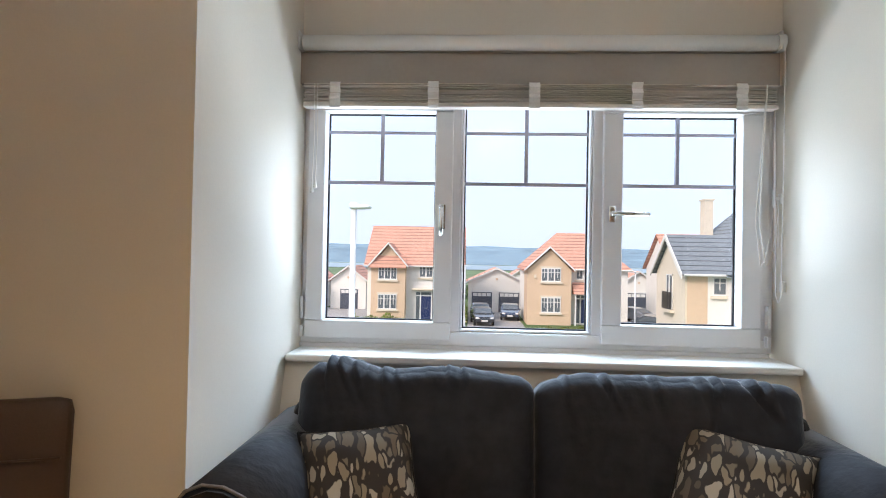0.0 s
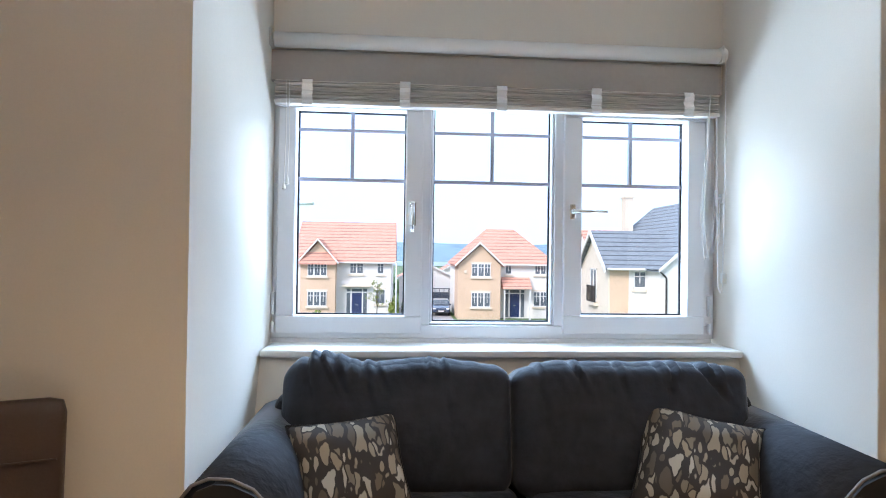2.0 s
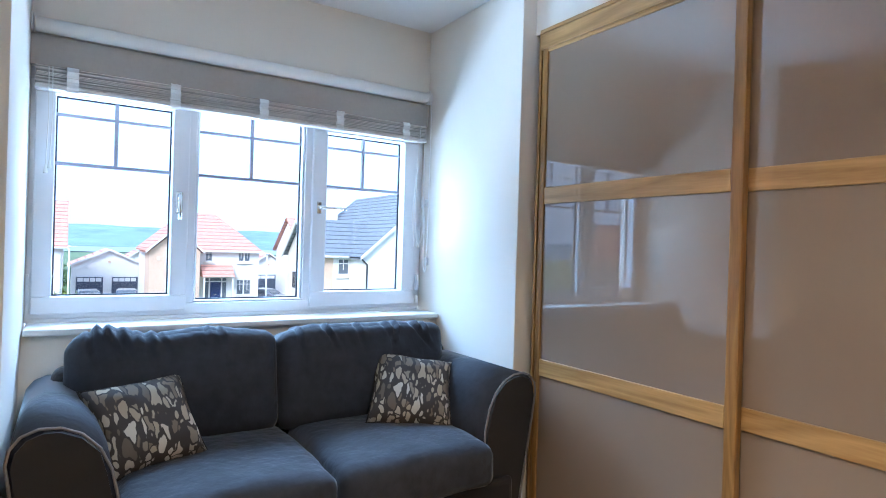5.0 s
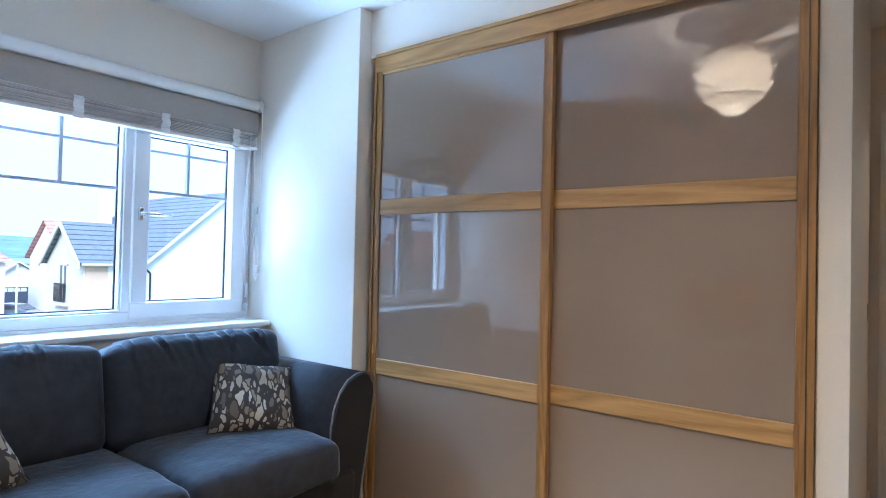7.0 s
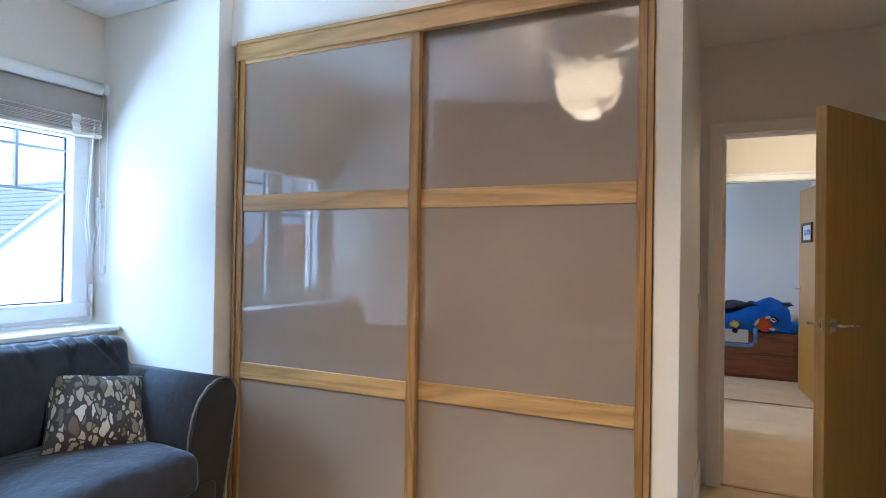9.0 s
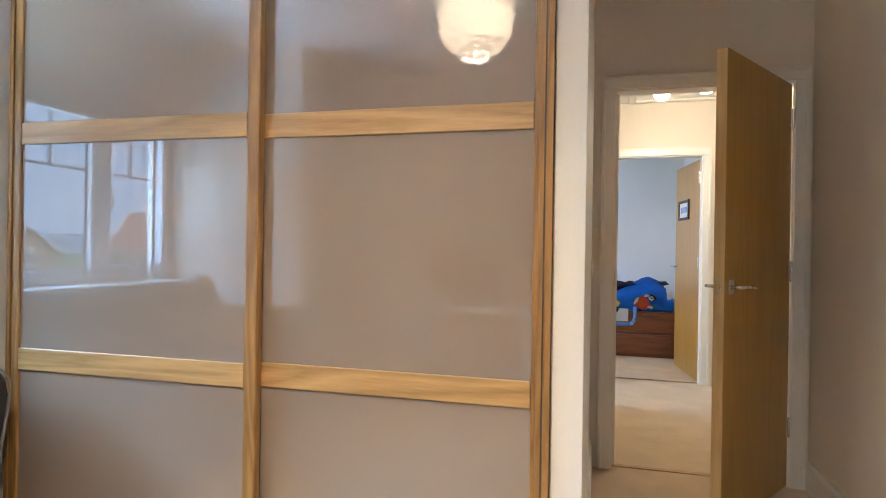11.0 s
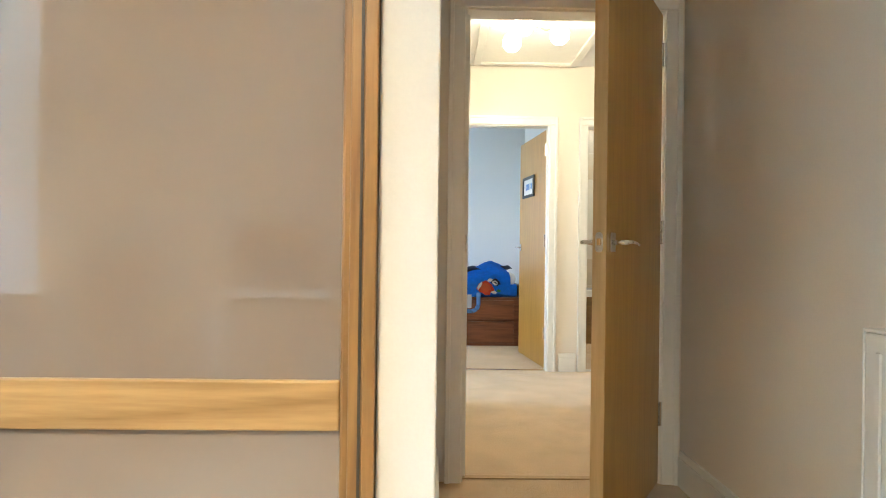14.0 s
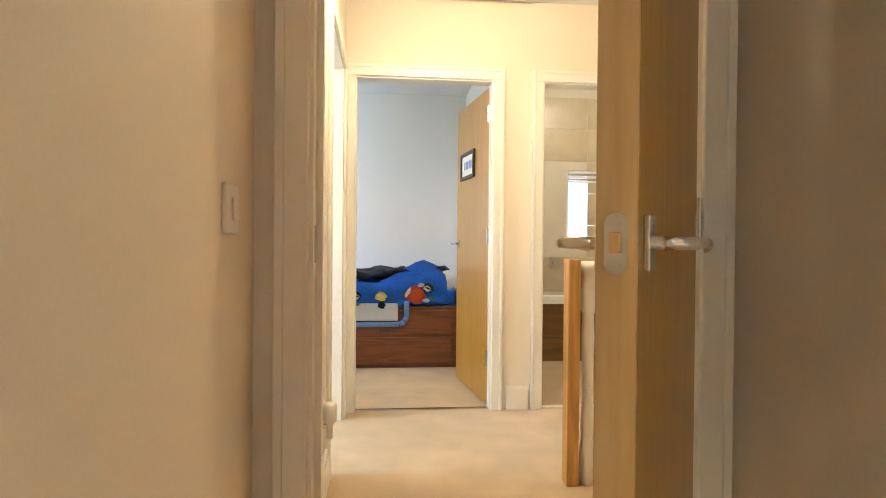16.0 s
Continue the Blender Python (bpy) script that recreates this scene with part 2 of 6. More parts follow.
def translucent(name, color):
    m = bpy.data.materials.new(name)
    m.use_nodes = True
    n, l = m.node_tree.nodes, m.node_tree.links
    b = n["Principled BSDF"]
    b.inputs["Base Color"].default_value, b.inputs["Roughness"].default_value = (*color, 1), 0.5
    tr, mx, noi, ramp = n.new("ShaderNodeBsdfTranslucent"), n.new("ShaderNodeMixShader"), n.new("ShaderNodeTexNoise"), n.new("ShaderNodeValToRGB")
    noi.inputs["Scale"].default_value = 25
    ramp.color_ramp.elements[0].color, ramp.color_ramp.elements[1].color = (0.55, 0.51, 0.45, 1), (0.62, 0.58, 0.52, 1)
    l.new(noi.outputs[0], ramp.inputs[0])
    l.new(ramp.outputs[0], tr.inputs[0])
    mx.inputs[0].default_value = 0.4
    l.new(b.outputs[0], mx.inputs[1])
    l.new(tr.outputs[0], mx.inputs[2])
    l.new(mx.outputs[0], n["Material Output"].inputs[0])
    return m


M_WALL = mat("cream_emulsion", (0.78, 0.715, 0.62), 0.75, vary=0.03, grain=180, patch=1.2, bump=0.06)
M_WHITE_WALL = mat("white_emulsion", (0.80, 0.79, 0.77), 0.75, vary=0.03, grain=180, patch=1.5, bump=0.06)
M_CEIL = mat("ceiling_emulsion", (0.82, 0.81, 0.79), 0.85, vary=0.02, grain=120, bump=0.05)
M_GLOSS = mat("white_gloss_paint", (0.80, 0.78, 0.73), 0.32, vary=0.03, grain=30, patch=3, bump=0.03)
M_UPVC = mat("white_upvc", (0.84, 0.84, 0.86), 0.28, vary=0.02, grain=20, bump=0.02)
M_GASKET = mat("black_rubber_gasket", (0.02, 0.02, 0.025), 0.6, vary=0.1, bump=0)
M_BAR = mat("grey_glazing_bar", (0.36, 0.36, 0.42), 0.4, vary=0.05, bump=0)
M_CARPET = mat("beige_carpet", (0.55, 0.405, 0.245), 0.95, vary=0.22, grain=420, patch=5, bump=0.9, sheen=0.3)
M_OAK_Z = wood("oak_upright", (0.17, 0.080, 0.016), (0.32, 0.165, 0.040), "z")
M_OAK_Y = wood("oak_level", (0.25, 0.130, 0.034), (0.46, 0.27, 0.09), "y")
M_DOOR = wood("oak_veneer_door", (0.40, 0.215, 0.030), (0.48, 0.265, 0.042), "z", 0.8, 0.38, 0.2)
M_DOOR_EDGE = wood("oak_lipping", (0.50, 0.33, 0.13), (0.62, 0.43, 0.20), "z", 1.0, 0.45)
M_NEWEL = wood("honey_oak", (0.38, 0.19, 0.040), (0.58, 0.32, 0.085), "z")
M_PANEL = mat("taupe_backpainted_glass", (0.250, 0.184, 0.130), 0.6, vary=0.015, grain=3, patch=1, bump=0, coat=1.0, spec=0.0)
M_PANEL.node_tree.nodes["Principled BSDF"].inputs["Coat IOR"].default_value = 1.85
M_PANEL.node_tree.nodes["Principled BSDF"].inputs["Coat Roughness"].default_value = 0.0
M_TRACK = mat("dark_track", (0.05, 0.035, 0.02), 0.5, vary=0.1, bump=0)
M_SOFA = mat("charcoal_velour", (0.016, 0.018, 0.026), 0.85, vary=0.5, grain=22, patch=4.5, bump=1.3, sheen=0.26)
# darker velour; also carries the shade of the sofa's fronts in its colour
M_SOFA_DARK = mat("darker_velour", (0.011, 0.009, 0.008), 0.85, vary=0.2, grain=16, patch=3.5, bump=0.2, sheen=0.2)
M_PIPING = mat("worn_piping", (0.16, 0.14, 0.13), 0.7, vary=0.2, bump=0.1)
M_CUSHION = cells("leaf_print_cloth", 33, ((0.0, (0.36, 0.31, 0.24)), (0.22, (0.14, 0.105, 0.07)), (0.40, (0.44, 0.40, 0.33)), (0.58, (0.10, 0.078, 0.055)),
                  (0.70, (0.30, 0.25, 0.18)), (0.86, (0.20, 0.165, 0.12))), (0.030, 0.022, 0.017), 0.42, stretch=(1.0, 0.46, 0.8), warp=0.07)
M_BLIND = mat("taupe_valance", (0.36, 0.32, 0.28), 0.6, vary=0.05, grain=60, bump=0.05)
M_ROLLER = mat("white_blackout_cloth", (0.82, 0.79, 0.75), 0.6, vary=0.02, grain=200, bump=0.04)
M_SLAT = mat("limed_wood_slat", (0.72, 0.66, 0.60), 0.5, vary=0.22, grain=9, patch=30, bump=0.05, stretch=(0.1, 1, 1), tint=0.16)
M_TAPE = mat("white_ladder_tape", (0.82, 0.79, 0.76), 0.8, vary=0.08, grain=300, bump=0.2)
M_CHROME = mat("brushed_chrome", (0.72, 0.70, 0.67), 0.22, 1.0, vary=0.05, grain=90, bump=0.02)
M_STRIP = mat("worn_brass_strip", (0.42, 0.30, 0.16), 0.55, 0.7, vary=0.15, bump=0.1)
M_BRICK_PRINT = mat("orange_print", (0.55, 0.10, 0.03), 0.8, vary=0.15, bump=0.1)
M_BRASS = mat("polished_brass", (0.80, 0.55, 0.25), 0.2, 1.0, vary=0.05, bump=0)
M_LEATHER = mat("brown_leatherette", (0.043, 0.021, 0.012), 0.5, vary=0.15, grain=160, patch=4, bump=0.25)
M_PETAL = translucent("white_plastic_petal", (0.84, 0.82, 0.78))
M_PLASTIC = mat("white_plastic", (0.80, 0.79, 0.75), 0.35, vary=0.02, bump=0)
M_GLOBE = mat("opal_globe", (0.9, 0.85, 0.75), 0.3, vary=0.0, bump=0, emit=((1.0, 0.84, 0.58), GLOBE))
M_TILE = mat("beige_wall_tile", (0.50, 0.42, 0.29), 0.3, vary=0.12, grain=8, patch=2.5, bump=0.03, tint=0.05)
M_GROUT = mat("pale_grout", (0.62, 0.57, 0.48), 0.8, vary=0.06, bump=0.1)
M_BATH = mat("white_acrylic", (0.82, 0.81, 0.79), 0.15, vary=0.01, bump=0)
M_MAHOG = wood("red_brown_bed_wood", (0.085, 0.026, 0.010), (0.20, 0.066, 0.024), "y", 1.0, 0.35)
M_MAHOG_Z = wood("walnut_panel", (0.12, 0.06, 0.015), (0.22, 0.12, 0.03), "y", 0.7, 0.4)
M_DUVET = mat("blue_duvet_cotton", (0.018, 0.14, 0.60), 0.85, vary=0.25, grain=30, patch=9, bump=0.2)
M_RED = mat("red_print", (0.55, 0.06, 0.02), 0.85, vary=0.3, grain=40, bump=0.2)
M_YELLOW = mat("yellow_print", (0.78, 0.62, 0.05), 0.85, vary=0.2, grain=40, bump=0.2)
M_GREEN = mat("green_print", (0.06, 0.22, 0.05), 0.85, vary=0.3, grain=40, bump=0.2)
M_NIGHT = mat("black_cloth", (0.012, 0.014, 0.028), 0.85, vary=0.3, grain=40, bump=0.3)
M_PALE = mat("pale_print", (0.72, 0.66, 0.58), 0.85, vary=0.1, bump=0.1)
M_GUARD = mat("blue_padded_binding", (0.13, 0.26, 0.60), 0.8, vary=0.1, bump=0.2)
M_MESH = mat("grey_guard_mesh", (0.45, 0.47, 0.52), 0.9, vary=0.1, grain=300, bump=0.3)
M_GLASS = glass_pane("window_glass")
M_BLACK = mat("matt_black_frame", (0.02, 0.016, 0.014), 0.5, vary=0.1, bump=0)
M_PAPER = mat("printed_card", (0.78, 0.76, 0.74), 0.7, vary=0.03, bump=0)
# outdoors
M_RENDER = mat("white_roughcast", (0.80, 0.76, 0.71), 0.9, vary=0.06, grain=9, patch=0.4, bump=0.2)
M_STONE = mat("peach_stone", (0.68, 0.49, 0.34), 0.9, vary=0.10, grain=5, patch=0.5, bump=0.2)
M_CREAM = mat("cream_stone", (0.72, 0.62, 0.50), 0.9, vary=0.10, grain=4, patch=0.5, bump=0.2)
M_REDTILE = courses("terracotta_roof_tiles", (0.27, 0.12, 0.085), (0.66, 0.34, 0.25), 0.30)
M_SLATE = courses("blue_grey_slates", (0.05, 0.06, 0.07), (0.21, 0.235, 0.26), 0.27)
M_TRIM = mat("white_bargeboard", (0.75, 0.73, 0.70), 0.6, vary=0.03, bump=0)
M_DARKPANE = mat("dark_window_pane", (0.12, 0.14, 0.16), 0.08, vary=0.2, grain=1, patch=0.5, bump=0)
M_BLUEDOOR = mat("navy_door_paint", (0.02, 0.035, 0.11), 0.4, vary=0.05, bump=0)
M_CHARDOOR = mat("charcoal_garage_door", (0.07, 0.08, 0.11), 0.5, vary=0.08, bump=0)
M_ASPHALT = mat("asphalt", (0.065, 0.065, 0.07), 0.9, vary=0.15, grain=14, patch=0.3, bump=0.3)
M_PAVING = mat("block_paving", (0.34, 0.32, 0.31), 0.9, vary=0.12, grain=6, patch=0.3, bump=0.2)
M_GRASS = mat("lawn", (0.07, 0.12, 0.03), 0.95, vary=0.35, grain=5, patch=0.05, bump=0.3)
M_LEAF = mat("hedge_leaf", (0.17, 0.21, 0.035), 0.8, vary=0.4, grain=6, patch=1.5, bump=0.2, tint=0.25)
M_TREE = mat("far_tree_leaf", (0.05, 0.085, 0.03), 0.9, vary=0.4, grain=1, patch=0.2, bump=0.1)
M_FIELD = mat("far_field", (0.14, 0.21, 0.10), 0.95, vary=0.5, grain=0.02, patch=0.006, bump=0)
# distance haze is mixed into the hill colour as pale blue
M_HILL = mat("haze_tinted_hill", (0.24, 0.34, 0.41), 1.0, vary=0.30, grain=0.012, patch=0.002, bump=0, spec=0)
M_WATER = mat("far_water", (0.30, 0.40, 0.46), 0.5, vary=0.05, grain=0.01, bump=0)
M_GALV = mat("painted_lamp_post", (0.70, 0.71, 0.73), 0.45, vary=0.04, bump=0)
M_BLUECAR = mat("slate_blue_car_paint", (0.05, 0.075, 0.13), 0.2, 0.3, vary=0.03, bump=0, coat=1.0)
M_DARKCAR = mat("black_car_paint", (0.02, 0.022, 0.028), 0.2, 0.2, vary=0.03, bump=0, coat=1.0)
M_SILVER = mat("silver_car_paint", (0.30, 0.33, 0.38), 0.25, 0.5, vary=0.03, bump=0, coat=1.0)
M_TYRE = mat("tyre_rubber", (0.015, 0.015, 0.016), 0.9, vary=0.1, bump=0)
M_BARK = mat("bark", (0.10, 0.075, 0.05), 0.95, vary=0.3, grain=20, bump=0.5)


# ---------------------------------------------------------------- building helpers
def box(bm, x0, x1, y0, y1, z0, z1, bevel=0.0, seg=2):
    v = [bm.verts.new((x, y, z)) for z in (z0, z1) for x, y in ((x0, y0), (x1, y0), (x1, y1), (x0, y1))]
    fs = [bm.faces.new([v[i] for i in q]) for q in ((3, 2, 1, 0), (4, 5, 6, 7), (0, 1, 5, 4), (1, 2, 6, 5), (2, 3, 7, 6), (3, 0, 4, 7))]
    if bevel:
        es = list({e for f in fs for e in f.edges})
        bmesh.ops.bevel(bm, geom=es, offset=bevel, segments=seg, affect="EDGES", profile=0.5)
    return bm


def one(*dims, bevel=0.0, seg=2):
    return box(bmesh.new(), *dims, bevel=bevel, seg=seg)


def tube(bm, a, b, r0, r1=None, seg=16, caps=True):
    a, b = Vector(a), Vector(b)
    r1 = r0 if r1 is None else r1
    q = (b - a).to_track_quat("Z", "Y")
    rings = []
    for p, r in ((a, r0), (b, r1)):
        rings.append([bm.verts.new(p + q @ Vector((r * math.cos(6.28318 * i / seg), r * math.sin(6.28318 * i / seg), 0))) for i in range(seg)])
    for i in range(seg):
        bm.faces.new((rings[0][i], rings[0][(i + 1) % seg], rings[1][(i + 1) % seg], rings[1][i]))
    if caps:
        bm.faces.new(rings[0][::-1])
        bm.faces.new(rings[1])
    return bm


def sweep(bm, pts, r, seg=8):
    for a, b in zip(pts, pts[1:]):
        tube(bm, a, b, r, seg=seg)
    return bm


def ball(bm, c, r, squash=(1, 1, 1), u=16, v=10):
    bmesh.ops.create_uvsphere(bm, u_segments=u, v_segments=v, radius=r, matrix=Matrix.Translation(c) @ Matrix.Diagonal((*squash, 1)))
    return bm


def turned(bm, profile, at=(0, 0, 0), seg=20):
    """A lathe shape about a level-standing axis, from (radius, height) pairs."""
    rings = [[bm.verts.new((at[0] + r * math.cos(6.28318 * i / seg), at[1] + r * math.sin(6.28318 * i / seg), at[2] + z)) for i in range(seg)] for r, z in profile]
    for a, b in zip(rings, rings[1:]):
        for i in range(seg):
            bm.faces.new((a[i], a[(i + 1) % seg], b[(i + 1) % seg], b[i]))
    bm.faces.new(rings[0][::-1])
    bm.faces.new(rings[-1])
    return bm


def prism(bm, outline, axis, a, b):
    """Extrude an outline of (u, v) pairs from a to b along x or y; u is the other level axis, v is height."""
    def at(u, v, w):
        return (w, u, v) if axis == "x" else (u, w, v)
    p = [bm.verts.new(at(u, v, a)) for u, v in outline]
    q = [bm.verts.new(at(u, v, b)) for u, v in outline]
    bm.faces.new(p)
    bm.faces.new(q[::-1])
    for i in range(len(p)):
        j = (i + 1) % len(p)
        bm.faces.new((p[i], q[i], q[j], p[j]))
    bmesh.ops.recalc_face_normals(bm, faces=bm.faces[:])
    return bm


def pad(half, r, bulge=0.0, wrinkle=0.0, cuts=14, seed=0.0, axis=2):
    """A stuffed, rounded block about the origin; bulge swells its two broad faces along one axis."""
    bm = bmesh.new()
    bmesh.ops.create_cube(bm, size=2)
    bmesh.ops.subdivide_edges(bm, edges=bm.edges[:], cuts=cuts, use_grid_fill=True)
    h = Vector(half)
    o = [i for i in range(3) if i != axis]
    for v in bm.verts:
        p = Vector([v.co[i] * h[i] for i in range(3)])
        core = Vector([max(-h[i] + r, min(h[i] - r, p[i])) for i in range(3)])
        d = p - core
        q = core + d.normalized() * r if d.length > 1e-6 else p
        fall = (1 - v.co[o[0]] ** 2) * (1 - v.co[o[1]] ** 2)
        q[axis] += math.copysign(bulge * fall, v.co[axis]) if abs(v.co[axis]) > 0.2 else 0
        if wrinkle:
            s = Vector((p.x * 7 + seed, p.y * 7, p.z * 2.2))
            q += Vector((noise.noise(s), noise.noise(s + Vector((9, 0, 0))), noise.noise(s + Vector((0, 9, 0))))) * wrinkle
        v.co = q
    return bm


def mesh_of(name, bm, material, smooth):
    bmesh.ops.recalc_face_normals(bm, faces=bm.faces[:])
    me = bpy.data.meshes.new(name)
    bm.to_mesh(me)
    bm.free()
    me.materials.append(material)
    if smooth:
        me.polygons.foreach_set("use_smooth", [True] * len(me.polygons))
    return me


def part(name, bm, material, parent, label="", smooth=False, m=None):
    ob = new(name, mesh_of(name, bm, material, smooth))
    ob.parent = parent
    if m is not None:
        ob.matrix_basis = m
    return tagged(ob, label)


def thing(name, label, category, m=None, group="", kind=""):
    ob = new(name)
    ob.empty_display_size = 0.1
    if m is not None:
        ob.matrix_basis = m
    return tagged(ob, label, category, group, kind)


def solid(name, bm, material, label="", category="", kind="structure", smooth=False, m=None):
    ob = new(name, mesh_of(name, bm, material, smooth))
    if m is not None:
        ob.matrix_basis = m
    return tagged(ob, label, category, "", kind)

# ---------------------------------------------------------------- the shell of the building
CZ = 2.53            # ceiling of the room
XL, YS = -1.50, -1.490
YA, YAR = 1.488, 1.566   # front walls beside the window recess
XC0, XC1 = -0.647, 1.25  # cheeks of the recess
XW = 1.33            # plane of the wardrobe
XD = 2.97            # plane of the room's doorway
XF = 5.256           # far wall of the landing

solid("floor", one(XL - 0.2, 8.2, -3.3, 2.75, -0.12, 0.0), M_CARPET, "beige cut-pile carpet over the whole floor", "carpet")
solid("ceiling", one(XL - 0.15, 3.0, -1.63, 2.7, CZ, CZ + 0.12), M_CEIL, "white painted plaster ceiling", "ceiling")
solid("ceiling_landing", one(3.0, 8.2, -3.3, 1.4, 2.50, 2.62), M_CEIL, "white painted ceiling over the landing", "ceiling")

solid("wall_west", one(XL - 0.12, XL, YS, 1.6, 0, CZ), M_WALL, "cream painted plaster wall", "wall")
solid("wall_south", one(XL - 0.12, XD, YS - 0.12, YS, 0, CZ), M_WALL, "cream painted wall beside the room's door", "wall")
solid("wall_north", one(XL - 0.12, XC0, YA, YA + 0.11, 0, CZ), M_WALL, "cream painted wall beside the window recess", "wall")
bm = one(XC0 - 0.1, XC0, YA + 0.11, 2.62, 0, CZ)
solid("wall_recess_west", bm, M_WALL, "cream painted cheek of the window recess", "wall")
bm = one(XC1, 1.96, YAR, 2.62, 0, CZ, bevel=0.004)
solid("wall_recess_east", bm, M_WALL, "cream painted cheek of the window recess", "wall")
WZ0, WZ1 = 0.93, 2.02
bm = prism(bmesh.new(), [(2.26, 0.89), (2.62, 0.89), (2.62, 0.0), (2.13, 0.0), (2.13, 0.50)], "x", XC0, XC1)
solid("wall_below_window", bm, M_WALL, "cream painted sloping wall under the window", "wall")
solid("wall_above_window", one(XC0, XC1, 2.395, 2.62, 1.985, CZ), M_WALL, "cream painted wall above the window", "wall")
solid("wall_above_wardrobe", one(XW, 1.45, -0.357, YAR, 2.29, CZ), M_WALL, "cream painted wall above the wardrobe", "wall")
solid("wall_passage", one(XW, XD, -0.443, -0.357, 0, CZ, bevel=0.003), M_WALL, "cream painted wall of the short passage", "wall")
solid("wall_closet_back", one(1.96, 2.06, -0.357, 2.62, 0, CZ), M_WALL, "plain wall behind the wardrobe", "wall")
bm = one(XD, XD + 0.1, -0.545, -0.30, 0, CZ)
box(bm, XD, XD + 0.1, -3.2, -1.41, 0, CZ)
box(bm, XD, XD + 0.1, -1.41, -0.545, 2.03, CZ)
solid("wall_doorway", bm, M_WALL, "cream painted wall around the room's doorway", "wall")
bm = one(XF, XF + 0.1, -0.52, -0.30, 0, 2.5)
box(bm, XF, XF + 0.1, -1.665, -1.36, 0, 2.5)
box(bm, XF, XF + 0.1, -3.2, -2.46, 0, 2.5)
box(bm, XF, XF + 0.1, -1.36, -0.52, 2.03, 2.5)
box(bm, XF, XF + 0.1, -2.46, -1.665, 2.03, 2.5)
solid("wall_landing_east", bm, M_WALL, "cream painted landing wall with two doorways", "wall")
bm = one(XD + 0.1, 4.30, -0.465, -0.345, 0, 2.5)
box(bm, 5.12, XF, -0.465, -0.345, 0, 2.5)
box(bm, 4.30, 5.12, -0.465, -0.345, 2.03, 2.5)
solid("wall_landing_north", bm, M_WALL, "cream painted landing wall", "wall")
solid("wall_landing_south", one(XD + 0.1, 7.3, -3.3, -3.2, 0, 2.5), M_WALL, "cream painted wall beyond the stairwell", "wall")
# child's bedroom beyond the landing
bm = one(7.55, 7.67, -1.55, 1.4, 0, 2.5)
solid("wall_bedroom_east", bm, M_WHITE_WALL, "pale grey-white bedroom wall", "wall")
solid("wall_bedroom_south", one(XF + 0.1, 7.55, -1.60, -1.50, 0, 2.5), M_WHITE_WALL, "pale bedroom wall", "wall")
bm = one(XF + 0.1, 5.75, 1.28, 1.40, 0, 2.5)
box(bm, 7.25, 7.55, 1.28, 1.40, 0, 2.5)
box(bm, 5.75, 7.25, 1.28, 1.40, 0, 0.8)
box(bm, 5.75, 7.25, 1.28, 1.40, 2.1, 2.5)
solid("wall_bedroom_north", bm, M_WHITE_WALL, "pale bedroom wall with a window opening", "wall")
solid("wall_bedroom_west", one(XF, XF + 0.1, -0.30, 1.4, 0, 2.5), M_WHITE_WALL, "pale bedroom wall", "wall")
bm = one(2.97, 4.05, 1.75, 1.87, 0, 2.5)
box(bm, 5.05, XF, 1.75, 1.87, 0, 2.5)
box(bm, 4.05, 5.05, 1.75, 1.87, 0, 0.85)
box(bm, 4.05, 5.05, 1.75, 1.87, 2.1, 2.5)
solid("wall_side_room", bm, M_WALL, "cream wall with a window in the side room", "wall")
solid("wall_side_room_west", one(2.97, 3.07, -0.30, 1.75, 0, 2.5), M_WALL, "cream wall of the side room", "wall")
solid("wall_side_room_east", one(XF, XF + 0.1, 1.4, 1.87, 0, 2.5), M_WALL, "cream wall of the side room", "wall")
solid("ceiling_side_room", one(2.97, XF + 0.1, 1.4, 1.95, 2.50, 2.62), M_CEIL, "white painted ceiling of the side room", "ceiling")

# bathroom behind the second doorway
BX = 7.10
bm = one(BX, BX + 0.1, -3.2, -2.72, 0, 2.5)
box(bm, BX, BX + 0.1, -2.40, -1.60, 0, 2.5)
box(bm, BX, BX + 0.1, -2.72, -2.40, 0, 1.05)
box(bm, BX, BX + 0.1, -2.72, -2.40, 1.72, 2.5)
bath_wall = solid("wall_bathroom", bm, M_GROUT, "beige tiled bathroom wall with a narrow window", "wall")


def skirting(name, x0, x1, y0, y1, face, h=0.14):
    """A moulded skirting board; face: the side on which the wall lies."""
    ob = thing(name, "white painted moulded skirting board", "skirting", kind="structure")
    bm = one(x0, x1, y0, y1, 0, h - 0.03, bevel=0.002)
    part("board", bm, M_GLOSS, ob)
    d = {"+y": (0, 0, 0.006, 0), "-y": (0, 0, 0, -0.006), "+x": (0.006, 0, 0, 0), "-x": (0, -0.006, 0, 0)}[face]
    bm = one(x0 + d[0], x1 + d[1], y0 + d[2], y1 + d[3], h - 0.03, h, bevel=0.003)
    part("moulding", bm, M_GLOSS, ob)
    return ob


skirting("baseboard_south", XL + 0.02, XD - 0.02, YS, YS + 0.018, "-y", 0.15)
skirting("baseboard_passage", XW + 0.02, XD - 0.02, -0.461, -0.443, "+y", 0.15)
skirting("baseboard_north", XL, XC0 - 0.01, YA - 0.018, YA, "+y", 0.15)
skirting("baseboard_recess", XC1 + 0.0, XW - 0.01, YAR - 0.018, YAR, "+y", 0.15)
skirting("baseboard_stub", XW - 0.018, XW, -0.443, -0.362, "+x", 0.15)
skirting("baseboard_landing", XF - 0.018, XF, -1.59, -1.45, "+x", 0.15)
skirting("baseboard_landing_north", 3.2, 4.21, -0.483, -0.465, "+y", 0.15)


